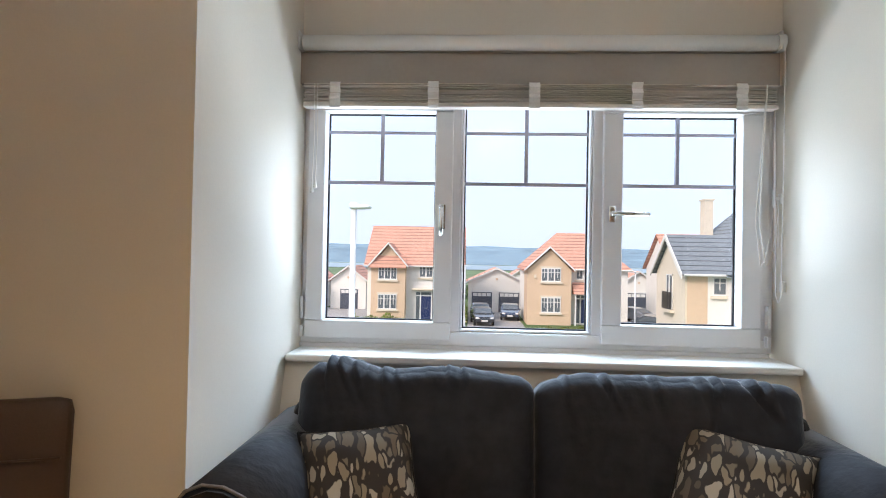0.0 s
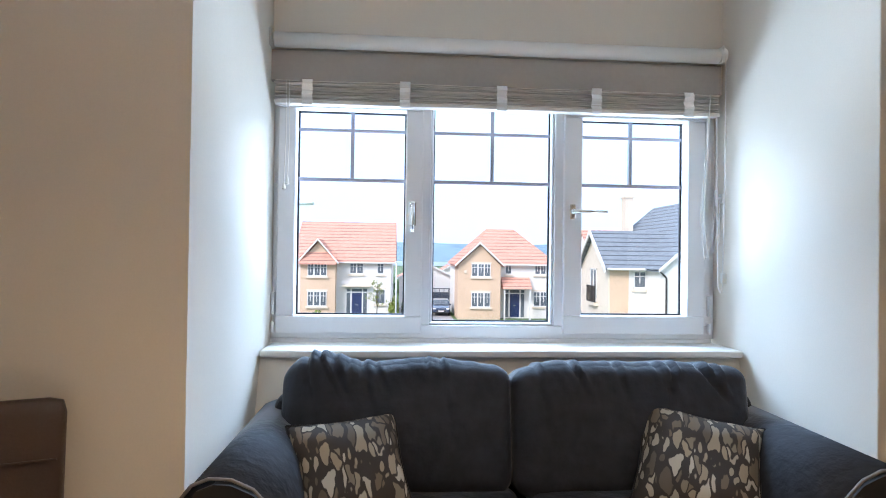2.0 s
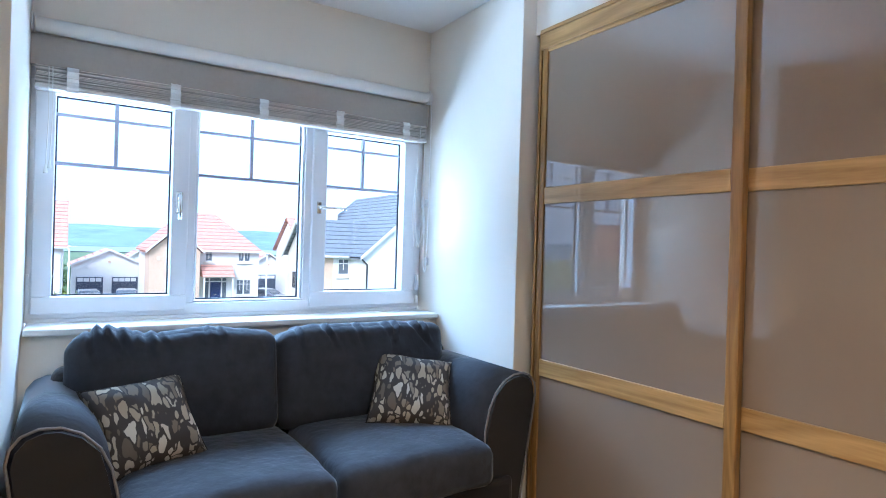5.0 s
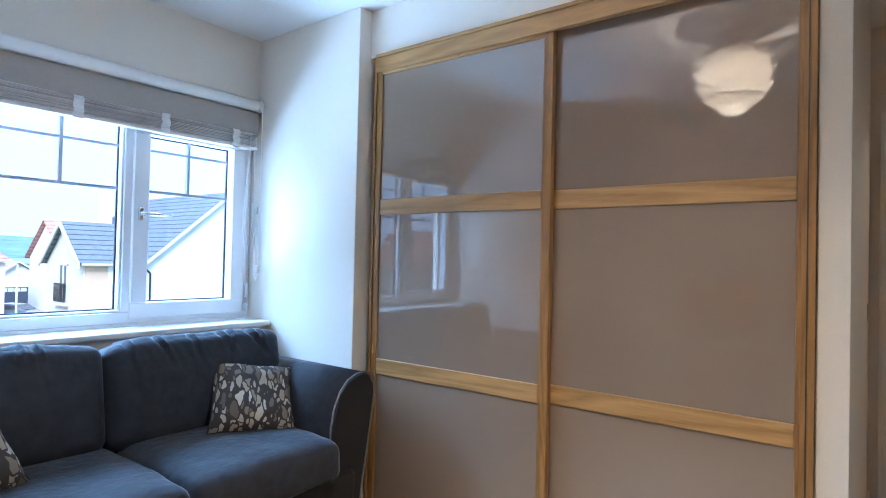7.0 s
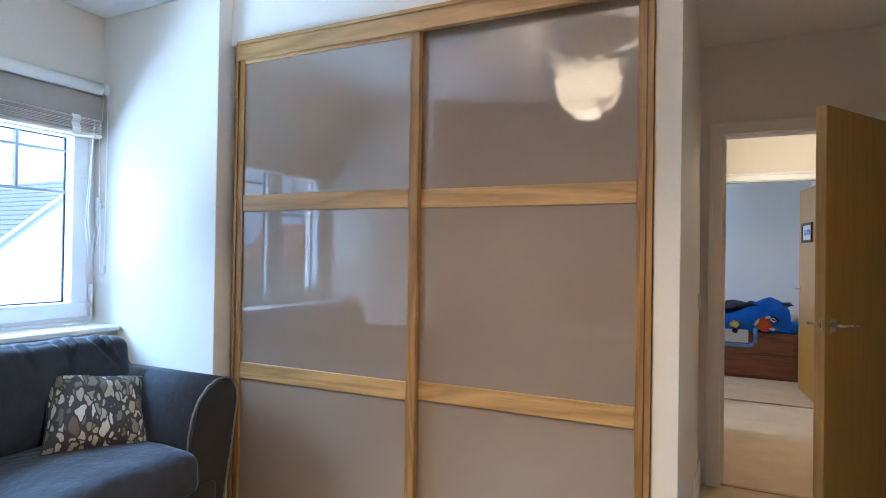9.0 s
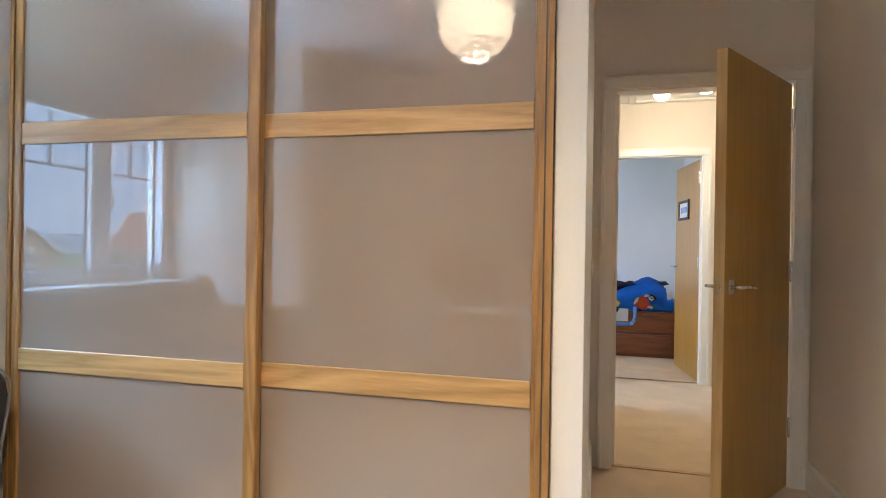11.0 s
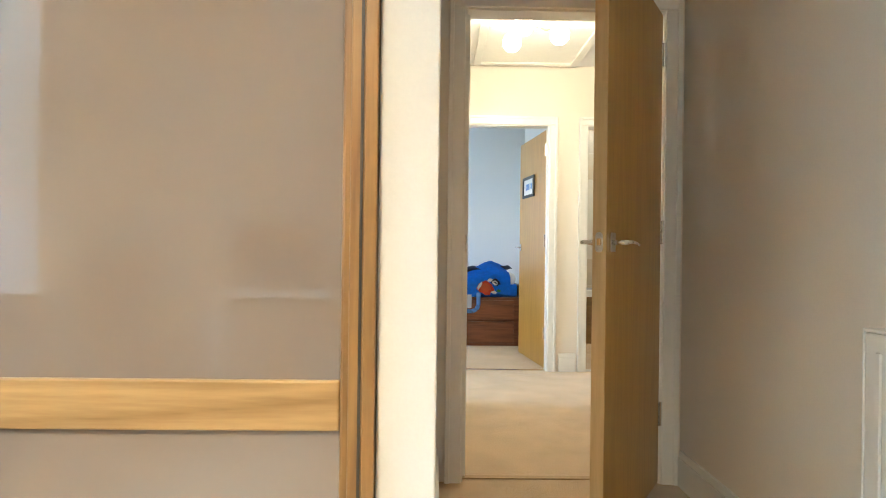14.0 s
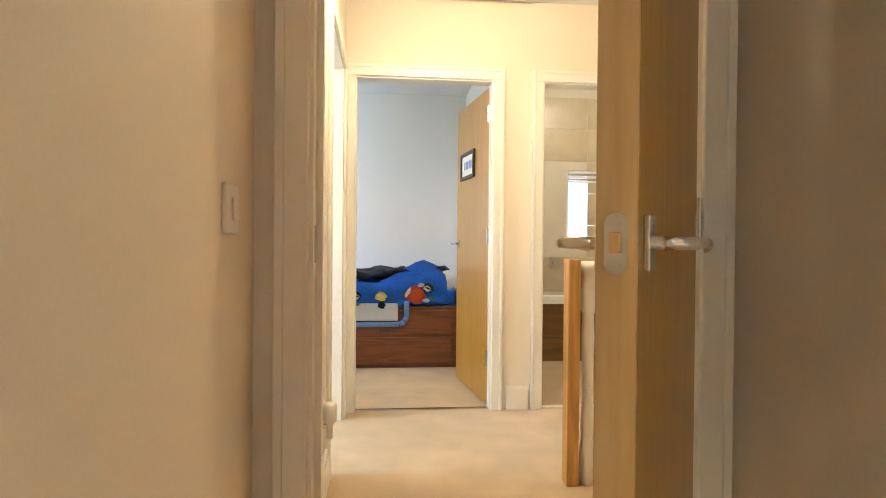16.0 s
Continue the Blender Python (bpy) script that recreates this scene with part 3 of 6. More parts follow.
def door_frame(name, x0, x1, ya, yb, top, faces, label):
    """Lining and moulded architraves of a doorway in a wall between x0 and x1."""
    ob = thing(name, label, "door frame", kind="structure")
    part("jamb", one(x0, x1, ya - 0.03, ya, 0, top + 0.03), M_GLOSS, ob)
    part("jamb", one(x0, x1, yb, yb + 0.03, 0, top + 0.03), M_GLOSS, ob)
    part("head_lining", one(x0, x1, ya, yb, top, top + 0.03), M_GLOSS, ob)
    for face in faces:
        o, i = (x0 - 0.018, x0) if face < 0 else (x1, x1 + 0.018)
        s = -0.006 if face < 0 else 0.006
        for a, b in ((ya - 0.077, ya - 0.008), (yb + 0.008, yb + 0.077)):
            part("architrave", one(o, i, a, b, 0, top + 0.008, bevel=0.004), M_GLOSS, ob)
            lip = (a, a + 0.02) if a < ya - 0.05 else (b - 0.02, b)
            part("architrave_bead", one(o + s, i + s, lip[0], lip[1], 0, top + 0.077, bevel=0.003), M_GLOSS, ob)
        part("head_architrave", one(o, i, ya - 0.077, yb + 0.077, top + 0.008, top + 0.077, bevel=0.004), M_GLOSS, ob)
        part("head_bead", one(o + s, i + s, ya - 0.057, yb + 0.057, top + 0.057, top + 0.077, bevel=0.003), M_GLOSS, ob)
    return ob


f = door_frame("doorframe_room", XD, XD + 0.1, -1.398, -0.563, 2.005, (-1, 1), "white painted frame of the room's doorway")
part("door_stop", one(XD + 0.05, XD + 0.085, -0.577, -0.563, 0, 2.005), M_GLOSS, f)
part("strike_plate", one(XD + 0.012, XD + 0.036, -0.5655, -0.562, 0.97, 1.05), M_CHROME, f, "chrome strike plate")
door_frame("doorframe_bedroom", XF, XF + 0.1, -1.348, -0.532, 2.005, (-1, 1), "white painted frame of the bedroom doorway")
door_frame("doorframe_bathroom", XF, XF + 0.1, -2.45, -1.678, 2.005, (-1,), "white painted frame of the bathroom doorway")
part("threshold_strip", one(XD + 0.03, XD + 0.062, -1.398, -0.563, 0, 0.007, bevel=0.003), M_STRIP,
     thing("threshold", "thin brass carpet strip under the doorway", "threshold", kind="structure"))
part("threshold_strip", one(XF + 0.02, XF + 0.055, -1.348, -0.532, 0, 0.006, bevel=0.002), M_CHROME,
     thing("threshold_bedroom", "thin metal carpet strip under the bedroom doorway", "threshold", kind="structure"))
part("threshold_strip", one(XF + 0.0, XF + 0.04, -2.45, -1.678, 0, 0.012, bevel=0.004), M_GLOSS,
     thing("threshold_bathroom", "white strip under the bathroom doorway", "threshold", kind="structure"))
# side doorway on the landing, standing open
f = thing("doorframe_side", "white painted frame of an open side doorway", "door frame", kind="structure")
for a, b in ((4.225, 4.295), (5.125, 5.195)):
    part("architrave", one(a, b, -0.483, -0.465, 0, 2.02, bevel=0.004), M_GLOSS, f)
part("head_architrave", one(4.225, 5.195, -0.483, -0.465, 2.02, 2.09, bevel=0.004), M_GLOSS, f)
for a, b in ((4.30, 4.325), (5.095, 5.12)):
    part("jamb", one(a, b, -0.465, -0.345, 0, 2.03), M_GLOSS, f)
part("head_lining", one(4.325, 5.095, -0.465, -0.345, 2.005, 2.03), M_GLOSS, f)


def oak_door(name, label, m, frame_on_it=False, width=0.772):
    """A flush oak door; hinge line at the origin, leaf along +x, seen face towards +y."""
    leaf = new(name, mesh_of(name, one(0.004, width - 0.006, -0.044, 0, 0.012, 1.993, bevel=0.0012), M_DOOR, False))
    leaf.matrix_basis = m
    tagged(leaf, label, "door", "", "structure")
    part("edge_lipping", one(width - 0.006, width, -0.0435, -0.0005, 0.012, 1.993, bevel=0.001), M_DOOR_EDGE, leaf, "pale oak edge strip")
    part("edge_lipping", one(0.0, 0.004, -0.0435, -0.0005, 0.012, 1.993), M_DOOR_EDGE, leaf)
    for z in (0.30, 1.07, 1.825):
        bm = one(-0.012, 0.02, -0.004, 0.003, z - 0.05, z + 0.05, bevel=0.001)
        tube(bm, (-0.003, 0.006, z - 0.05), (-0.003, 0.006, z + 0.05), 0.006, seg=10)
        part("hinge", bm, M_CHROME, leaf, "steel butt hinge")
    cap = [(-0.022 + 0.0125 * math.cos(radians(g)), 1.015 + math.copysign(0.020, math.sin(radians(g))) + 0.0125 * math.sin(radians(g))) for g in range(15, 375, 30)]
    bm = prism(bmesh.new(), cap, "x", width - 0.0005, width + 0.0018)
    plate = part("latch_plate", bm, M_CHROME, leaf, "chrome latch plate with rounded ends")
    part("latch_bolt", one(width, width + 0.009, -0.028, -0.016, 1.005, 1.027, bevel=0.002), M_BRASS, plate)
    for z in (0.992, 1.038):
        part("screw", tube(bmesh.new(), (width + 0.001, -0.022, z), (width + 0.003, -0.022, z), 0.005, seg=10), M_CHROME, plate)
    for s in (1, -1):
        y0 = 0 if s > 0 else -0.044
        hx = width - 0.055
        bm = one(hx - 0.024, hx + 0.024, min(y0, y0 + s * 0.008), max(y0, y0 + s * 0.008), 0.985, 1.047, bevel=0.002)
        rose = part("handle_rose", bm, M_CHROME, leaf, "square chrome handle rose")
        bm = tube(bmesh.new(), (hx, y0, 1.016), (hx, y0 + s * 0.055, 1.016), 0.0085, 0.007, seg=14)
        pts = [(hx, y0 + s * 0.053, 1.016), (hx - 0.03, y0 + s * 0.060, 1.017), (hx - 0.085, y0 + s * 0.060, 1.014), (hx - 0.138, y0 + s * 0.054, 1.008)]
        for k, (a, b) in enumerate(zip(pts, pts[1:])):
            tube(bm, a, b, 0.0066 - 0.0009 * k, 0.0057 - 0.0009 * k, seg=16)
        ball(bm, pts[0], 0.0070, u=12, v=8)
        ball(bm, pts[-1], 0.0038, u=10, v=6)
        part("lever", bm, M_CHROME, rose, "curved chrome lever", smooth=True)
    if frame_on_it:
        plaque = thing("door_plaque", "small dark-framed card hung on the bedroom door", "picture frame", m @ pose(0.47, 0.0, 1.565))
        part("frame_bar", one(-0.17, 0.17, 0.001, 0.016, 0.07, 0.095, bevel=0.003), M_BLACK, plaque)
        part("frame_bar", one(-0.17, 0.17, 0.001, 0.016, -0.095, -0.07, bevel=0.003), M_BLACK, plaque)
        part("frame_bar", one(-0.17, -0.145, 0.001, 0.016, -0.07, 0.07, bevel=0.003), M_BLACK, plaque)
        part("frame_bar", one(0.145, 0.17, 0.001, 0.016, -0.07, 0.07, bevel=0.003), M_BLACK, plaque)
        card = part("card", one(-0.145, 0.145, 0.001, 0.006, -0.07, 0.07), M_PAPER, plaque)
        for i, w in enumerate((0.022, 0.018, 0.026, 0.02, 0.024)):
            part("letter_bar", one(-0.085 + 0.04 * i - w / 2, -0.085 + 0.04 * i + w / 2, 0.006, 0.0075, -0.025, 0.03), M_GUARD, card)
    return leaf


oak_door("door_1", "oak veneer flush door standing half open", pose(2.962, -1.394, 0, 0, 0, 146.9))
oak_door("door_2", "oak veneer bedroom door standing wide open", pose(5.335, -1.346, 0, 0, 0, 7.6), True)

# loft hatch in the landing ceiling
h = thing("loft_hatch", "white loft hatch with a moulded frame", "hatch", kind="structure")
for d in ((4.36, 5.20, -0.78, -0.72), (4.36, 5.20, -1.56, -1.50), (4.36, 4.42, -1.50, -0.78), (5.14, 5.20, -1.50, -0.78)):
    part("frame_bar", one(*d, 2.476, 2.5, bevel=0.006), M_GLOSS, h)
part("hatch_panel", one(4.42, 5.14, -1.50, -0.78, 2.490, 2.499), M_GLOSS, h)


# ---------------------------------------------------------------- window
def window():
    w = thing("window_1", "white three-light window with glazing bars", "window", kind="structure")
    fy0, fy1 = 2.44, 2.51
    x0, x1, z0, z1 = XC0, XC1 - 0.02, WZ0, 1.985
    part("frame_sill_bar", one(x0, x1, fy0, fy1, z0, z0 + 0.055, bevel=0.004), M_UPVC, w)
    part("frame_head_bar", one(x0, x1, fy0, fy1, z1 - 0.05, z1, bevel=0.004), M_UPVC, w)
    for a, b in ((x0, x0 + 0.05), (-0.052, 0.004), (0.536, 0.596), (x1 - 0.055, x1)):
        part("frame_post", one(a, b, fy0 + 0.002, fy1, z0 + 0.055, z1 - 0.05, bevel=0.004), M_UPVC, w)
    lights = ((-0.628, -0.030, 0.072, True), (0.004, 0.536, 0.012, False), (0.572, 1.195, 0.078, True))
    for k, (a, b, s, opening) in enumerate(lights):
        y0, y1 = (fy0 - 0.018, fy1 - 0.012) if opening else (fy0 + 0.012, fy1 - 0.008)
        za, zb = z0 + (0.022 if opening else 0.055), z1 - 0.03
        bar = s if opening else 0.012
        name = "sash" if opening else "glazing_bead"
        for q in ((a, b, za, za + bar), (a, b, zb - bar, zb)):
            part(name, one(q[0], q[1], y0, y1, q[2], q[3], bevel=0.005), M_UPVC, w)
        for q in ((a, a + bar), (b - bar, b)):
            part(name, one(q[0], q[1], y0 + 0.0005, y1, za + bar, zb - bar, bevel=0.005), M_UPVC, w)
        ga, gb, gz0, gz1 = a + bar, b - bar, za + bar, zb - bar
        for q in ((ga, ga + 0.006, gz0, gz1), (gb - 0.006, gb, gz0, gz1), (ga, gb, gz0, gz0 + 0.006), (ga, gb, gz1 - 0.006, gz1)):
            part("gasket", one(q[0], q[1], 2.488, 2.497, q[2], q[3]), M_GASKET, w)
        pane = part("pane", one(ga, gb, 2.492, 2.500, gz0, gz1), M_GLASS, w, "clear glass pane")
        pane.visible_shadow = False
        mid = (ga + gb) / 2
        for q in ((ga, gb, 1.587, 1.603), (ga, gb, 1.798, 1.812)):
            part("glazing_bar", one(q[0], q[1], 2.484, 2.491, q[2], q[3], bevel=0.002), M_BAR, w)
        part("glazing_bar", one(mid - 0.008, mid + 0.008, 2.4835, 2.4905, 1.603, gz1, bevel=0.002), M_BAR, w)
        part("spacer_bar", one(mid - 0.006, mid + 0.006, 2.501, 2.504, 1.603, gz1), M_BAR, w)
    # handles: one upright on the first sash, one turned level on the third
    h = part("handle_plate", one(-0.087, -0.057, 2.405, 2.422, 1.40, 1.505, bevel=0.006), M_CHROME, w, "chrome window handle")
    bm = tube(bmesh.new(), (-0.072, 2.405, 1.485), (-0.072, 2.385, 1.485), 0.011)
    tube(bm, (-0.072, 2.385, 1.492), (-0.072, 2.380, 1.375), 0.009, 0.007)
    part("handle_lever", bm, M_CHROME, h, smooth=True)
    h = part("handle_plate", one(0.594, 0.620, 2.408, 2.422, 1.440, 1.506, bevel=0.006, seg=3), M_CHROME, w, "chrome window handle")
    bm = tube(bmesh.new(), (0.607, 2.405, 1.474), (0.607, 2.385, 1.474), 0.011)
    tube(bm, (0.60, 2.385, 1.474), (0.745, 2.378, 1.472), 0.009, 0.007)
    part("handle_lever", bm, M_CHROME, h, smooth=True)
    for a, b in ((x0 + 0.002, x0 + 0.014), (x1 - 0.016, x1 - 0.004)):
        for z in (0.955, 1.03):
            part("hinge_cover", one(a, b, 2.415, 2.44, z, z + (0.045 if z < 1 else 0.09), bevel=0.002), M_UPVC, w)
    sill = part("window_sill", one(XC0 + 0.006, XC1 - 0.004, 2.216, 2.44, 0.888, 0.916, bevel=0.008, seg=3), M_GLOSS, w, "white painted window board")
    part("sill_upstand", one(XC0, x1, 2.43, 2.47, 0.916, WZ0), M_UPVC, w)
    part("seal_strip", one(XC1 - 0.02, XC1, 2.455, 2.51, WZ0, 1.985), M_UPVC, w)


window()


def blinds():
    b = thing("venetian_blind", "raised limed-wood venetian blind with white tapes", "blind", pose(0.295, 2.37, 1.88))
    ox, oy, oz = 0.295, 2.37, 1.88
    part("valance", one(-0.945, 0.932, -0.005, 0.010, 0.095, 0.222, bevel=0.003), M_BLIND, b, "taupe wooden valance")
    part("valance_return", one(-0.945, -0.937, 0.010, 0.025, 0.095, 0.222), M_BLIND, b)
    part("valance_return", one(0.924, 0.932, 0.010, 0.025, 0.095, 0.222), M_BLIND, b)
    for i in range(10):
        rnd = random.Random(i)
        j, tilt, sag = rnd.uniform(-1, 1), rnd.uniform(-0.0022, 0.0022), rnd.uniform(-0.0016, 0.0012)
        z = 0.019 + i * 0.0078
        bm = bmesh.new()
        rim = []
        for q in range(25):
            x = -0.922 + 0.003 * j + 1.837 * q / 24
            dz = tilt * x + sag * math.cos(x * 8.0 + j)
            y = 0.005 * j
            rim.append([bm.verts.new((x, y + a, z + dz + c)) for a, c in ((-0.024, 0.0), (-0.024, 0.0030), (0.024, 0.0030), (0.024, 0.0))])
        for a, c in zip(rim, rim[1:]):
            for e in range(4):
                bm.faces.new((a[e], a[(e + 1) % 4], c[(e + 1) % 4], c[e]))
        bm.faces.new(rim[0])
        bm.faces.new(rim[-1])
        part("slat", bm, M_SLAT, b)
    part("bottom_rail", one(-0.926, 0.920, -0.024, 0.022, 0.0, 0.016, bevel=0.003), M_SLAT, b)
    for x in (-0.50, -0.11, 0.285, 0.68, 1.075):
        x -= ox
        bm = bmesh.new()
        n = 10
        for i in range(n):
            t0, t1 = i / n, (i + 1) / n
            w0, w1 = [-0.031 + 0.006 * math.sin(14 * t + x * 40) for t in (t0, t1)]
            v = [bm.verts.new(p) for p in ((x - 0.021, w0, 0.103 * t0 - 0.006), (x + 0.021, w0, 0.103 * t0 - 0.006), (x + 0.021, w1, 0.103 * t1 - 0.006), (x - 0.021, w1, 0.103 * t1 - 0.006))]
            bm.faces.new(v)
        bmesh.ops.remove_doubles(bm, verts=bm.verts[:], dist=0.0005)
        bmesh.ops.solidify(bm, geom=bm.faces[:], thickness=0.002)
        part("ladder_tape", bm, M_TAPE, b, "crumpled white ladder tape")
    # cords
    for k, x in enumerate((-0.583, -0.570)):
        bm = sweep(bmesh.new(), [(x - ox, -0.03, 0.09), (x - ox + 0.004, -0.032, -0.12), (x - ox - 0.002, -0.03, -0.315 + 0.02 * k)], 0.0016, 6)
        c = part("cord", bm, M_TAPE, b)
        part("cord_tassel", turned(bmesh.new(), [(0.003, 0.0), (0.008, -0.03), (0.006, -0.034)], (x - ox - 0.002, -0.03, -0.312 + 0.02 * k), 10), M_PLASTIC, c)
    for k in range(2):
        pts = []
        for i in range(15):
            t = i / 14
            pts.append((0.87 - 0.035 * t - 0.02 * k * t + 0.10 * max(0, t - 0.72) ** 0.8, -0.035 + 0.0 * t, 0.09 - 0.735 * t + 0.32 * max(0, t - 0.86)))
        for i in range(9):
            t = i / 8
            q = pts[14]
            pts.append((q[0] + 0.055 * t, -0.035 + 0.02 * t, q[2] + 0.20 * t * t))
        part("pull_cord", sweep(bmesh.new(), pts, 0.0017, 6), M_TAPE, b)
    r = thing("roller_blind", "white roller blind rolled up above the window", "blind", pose(0.295, 2.345, 2.10))
    bm = tube(bmesh.new(), (-0.925, 0, 0.032), (0.905, 0, 0.032), 0.030, seg=32)
    part("rolled_cloth", bm, M_ROLLER, r, smooth=True)
    for x, s in ((-0.94, 1), (0.912, 1)):
        bm = one(x, x + 0.006, -0.032, 0.05, 0.0, 0.07, bevel=0.002)
        part("bracket", bm, M_PLASTIC, r)
    bm = tube(bmesh.new(), (0.905, 0, 0.032), (0.932, 0, 0.032), 0.034, seg=24)
    part("chain_wheel", bm, M_PLASTIC, r)
    bm = sweep(bmesh.new(), [(0.921, -0.036, 0.03), (0.918, -0.038, -0.5), (0.912, -0.04, -0.93), (0.906, -0.035, -0.96), (0.898, -0.03, -0.93), (0.905, 0.0, -0.4), (0.921, 0.034, 0.03)], 0.0022, 8)
    part("bead_chain", bm, M_TAPE, r)
    c = thing("cord_cleat", "small white cord cleat screwed to the recess wall", "cleat", pose(1.25, 2.385, 1.54))
    bm = one(-0.012, 0, -0.012, 0.012, -0.02, 0.02, bevel=0.002)
    box(bm, -0.03, -0.012, -0.008, 0.008, -0.006, 0.006)
    box(bm, -0.036, -0.028, -0.009, 0.009, -0.035, 0.035, bevel=0.003)
    part("cleat_body", bm, M_PLASTIC, c)
    bm = sweep(bmesh.new(), [(-0.02, -0.01, 0.0), (-0.022, -0.016, -0.10), (-0.02, -0.012, -0.19), (-0.014, 0.02, -0.10), (-0.02, 0.012, 0.0)], 0.0016, 6)
    part("wound_cord", bm, M_TAPE, c)
    c = thing("chain_tensioner", "small white chain clip on the recess wall", "clip", pose(1.25, 2.36, 1.20))
    part("clip_body", one(-0.016, 0, -0.012, 0.012, -0.022, 0.022, bevel=0.004), M_PLASTIC, c)


blinds()


# ---------------------------------------------------------------- sliding wardrobe
def wardrobe():
    w = thing("sliding_wardrobe", "oak-framed sliding wardrobe with taupe glass panels", "wardrobe", pose(XW, 0.575, 0))
    ya, yb = -0.356 - 0.575, 1.517 - 0.575
    top = 2.285
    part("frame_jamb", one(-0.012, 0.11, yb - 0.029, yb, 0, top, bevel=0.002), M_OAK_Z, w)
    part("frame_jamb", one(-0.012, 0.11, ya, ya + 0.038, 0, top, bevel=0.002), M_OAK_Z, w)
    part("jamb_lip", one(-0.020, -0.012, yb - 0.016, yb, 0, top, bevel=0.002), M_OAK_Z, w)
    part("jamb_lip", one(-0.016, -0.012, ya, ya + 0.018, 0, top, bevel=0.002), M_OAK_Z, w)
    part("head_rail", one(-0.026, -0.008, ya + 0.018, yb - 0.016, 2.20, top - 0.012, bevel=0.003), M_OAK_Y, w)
    part("head_bead", one(-0.034, 0.0, ya + 0.018, yb - 0.016, top - 0.012, top + 0.004, bevel=0.003), M_OAK_Y, w)
    part("head_track", one(0.0, 0.11, ya + 0.045, yb - 0.037, 2.225, top, bevel=0.002), M_TRACK, w)
    part("floor_track", one(-0.01, 0.11, ya + 0.045, yb - 0.037, 0, 0.018), M_TRACK, w)
    part("jamb_groove", one(-0.0135, -0.0115, ya + 0.020, ya + 0.024, 0, top), M_TRACK, w)
    doors = ((-0.017, 0.535 - 0.575, 1.488 - 0.575, "front"), (0.026, -0.326 - 0.575, 0.62 - 0.575, "rear"))
    for x, a, b, which in doors:
        st = 0.030 if which == "front" else 0.026
        back = part("sliding_door", one(x + 0.020, x + 0.030, a + 0.004, b - 0.004, 0.022, 2.222), M_TRACK, w,
                    "sliding door with three taupe glass panels in oak")
        near = 0.043 if which == "front" else st
        mid = Vector((x, (a + b) / 2, 0))
        lean = Matrix.Rotation(radians(0.7 if which == "front" else 0.27), 4, "Z")
        back.matrix_basis = Matrix.Translation(mid) @ lean @ Matrix.Translation(-mid)
        for q in ((a, a + near), (b - st, b)):
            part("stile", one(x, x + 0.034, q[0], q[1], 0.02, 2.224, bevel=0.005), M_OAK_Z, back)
        zs = (0.02, 0.10, 0.715, 0.79, 1.492, 1.568, 2.185 if which == "front" else 2.214, 2.224)
        for z0, z1 in zip(zs[0::2], zs[1::2]):
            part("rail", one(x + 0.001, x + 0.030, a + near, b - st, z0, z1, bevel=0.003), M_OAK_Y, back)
        for z0, z1 in zip(zs[1::2], zs[2::2]):
            part("glass_panel", one(x + 0.009, x + 0.019, a + near, b - st, z0, z1), M_PANEL, back)


wardrobe()


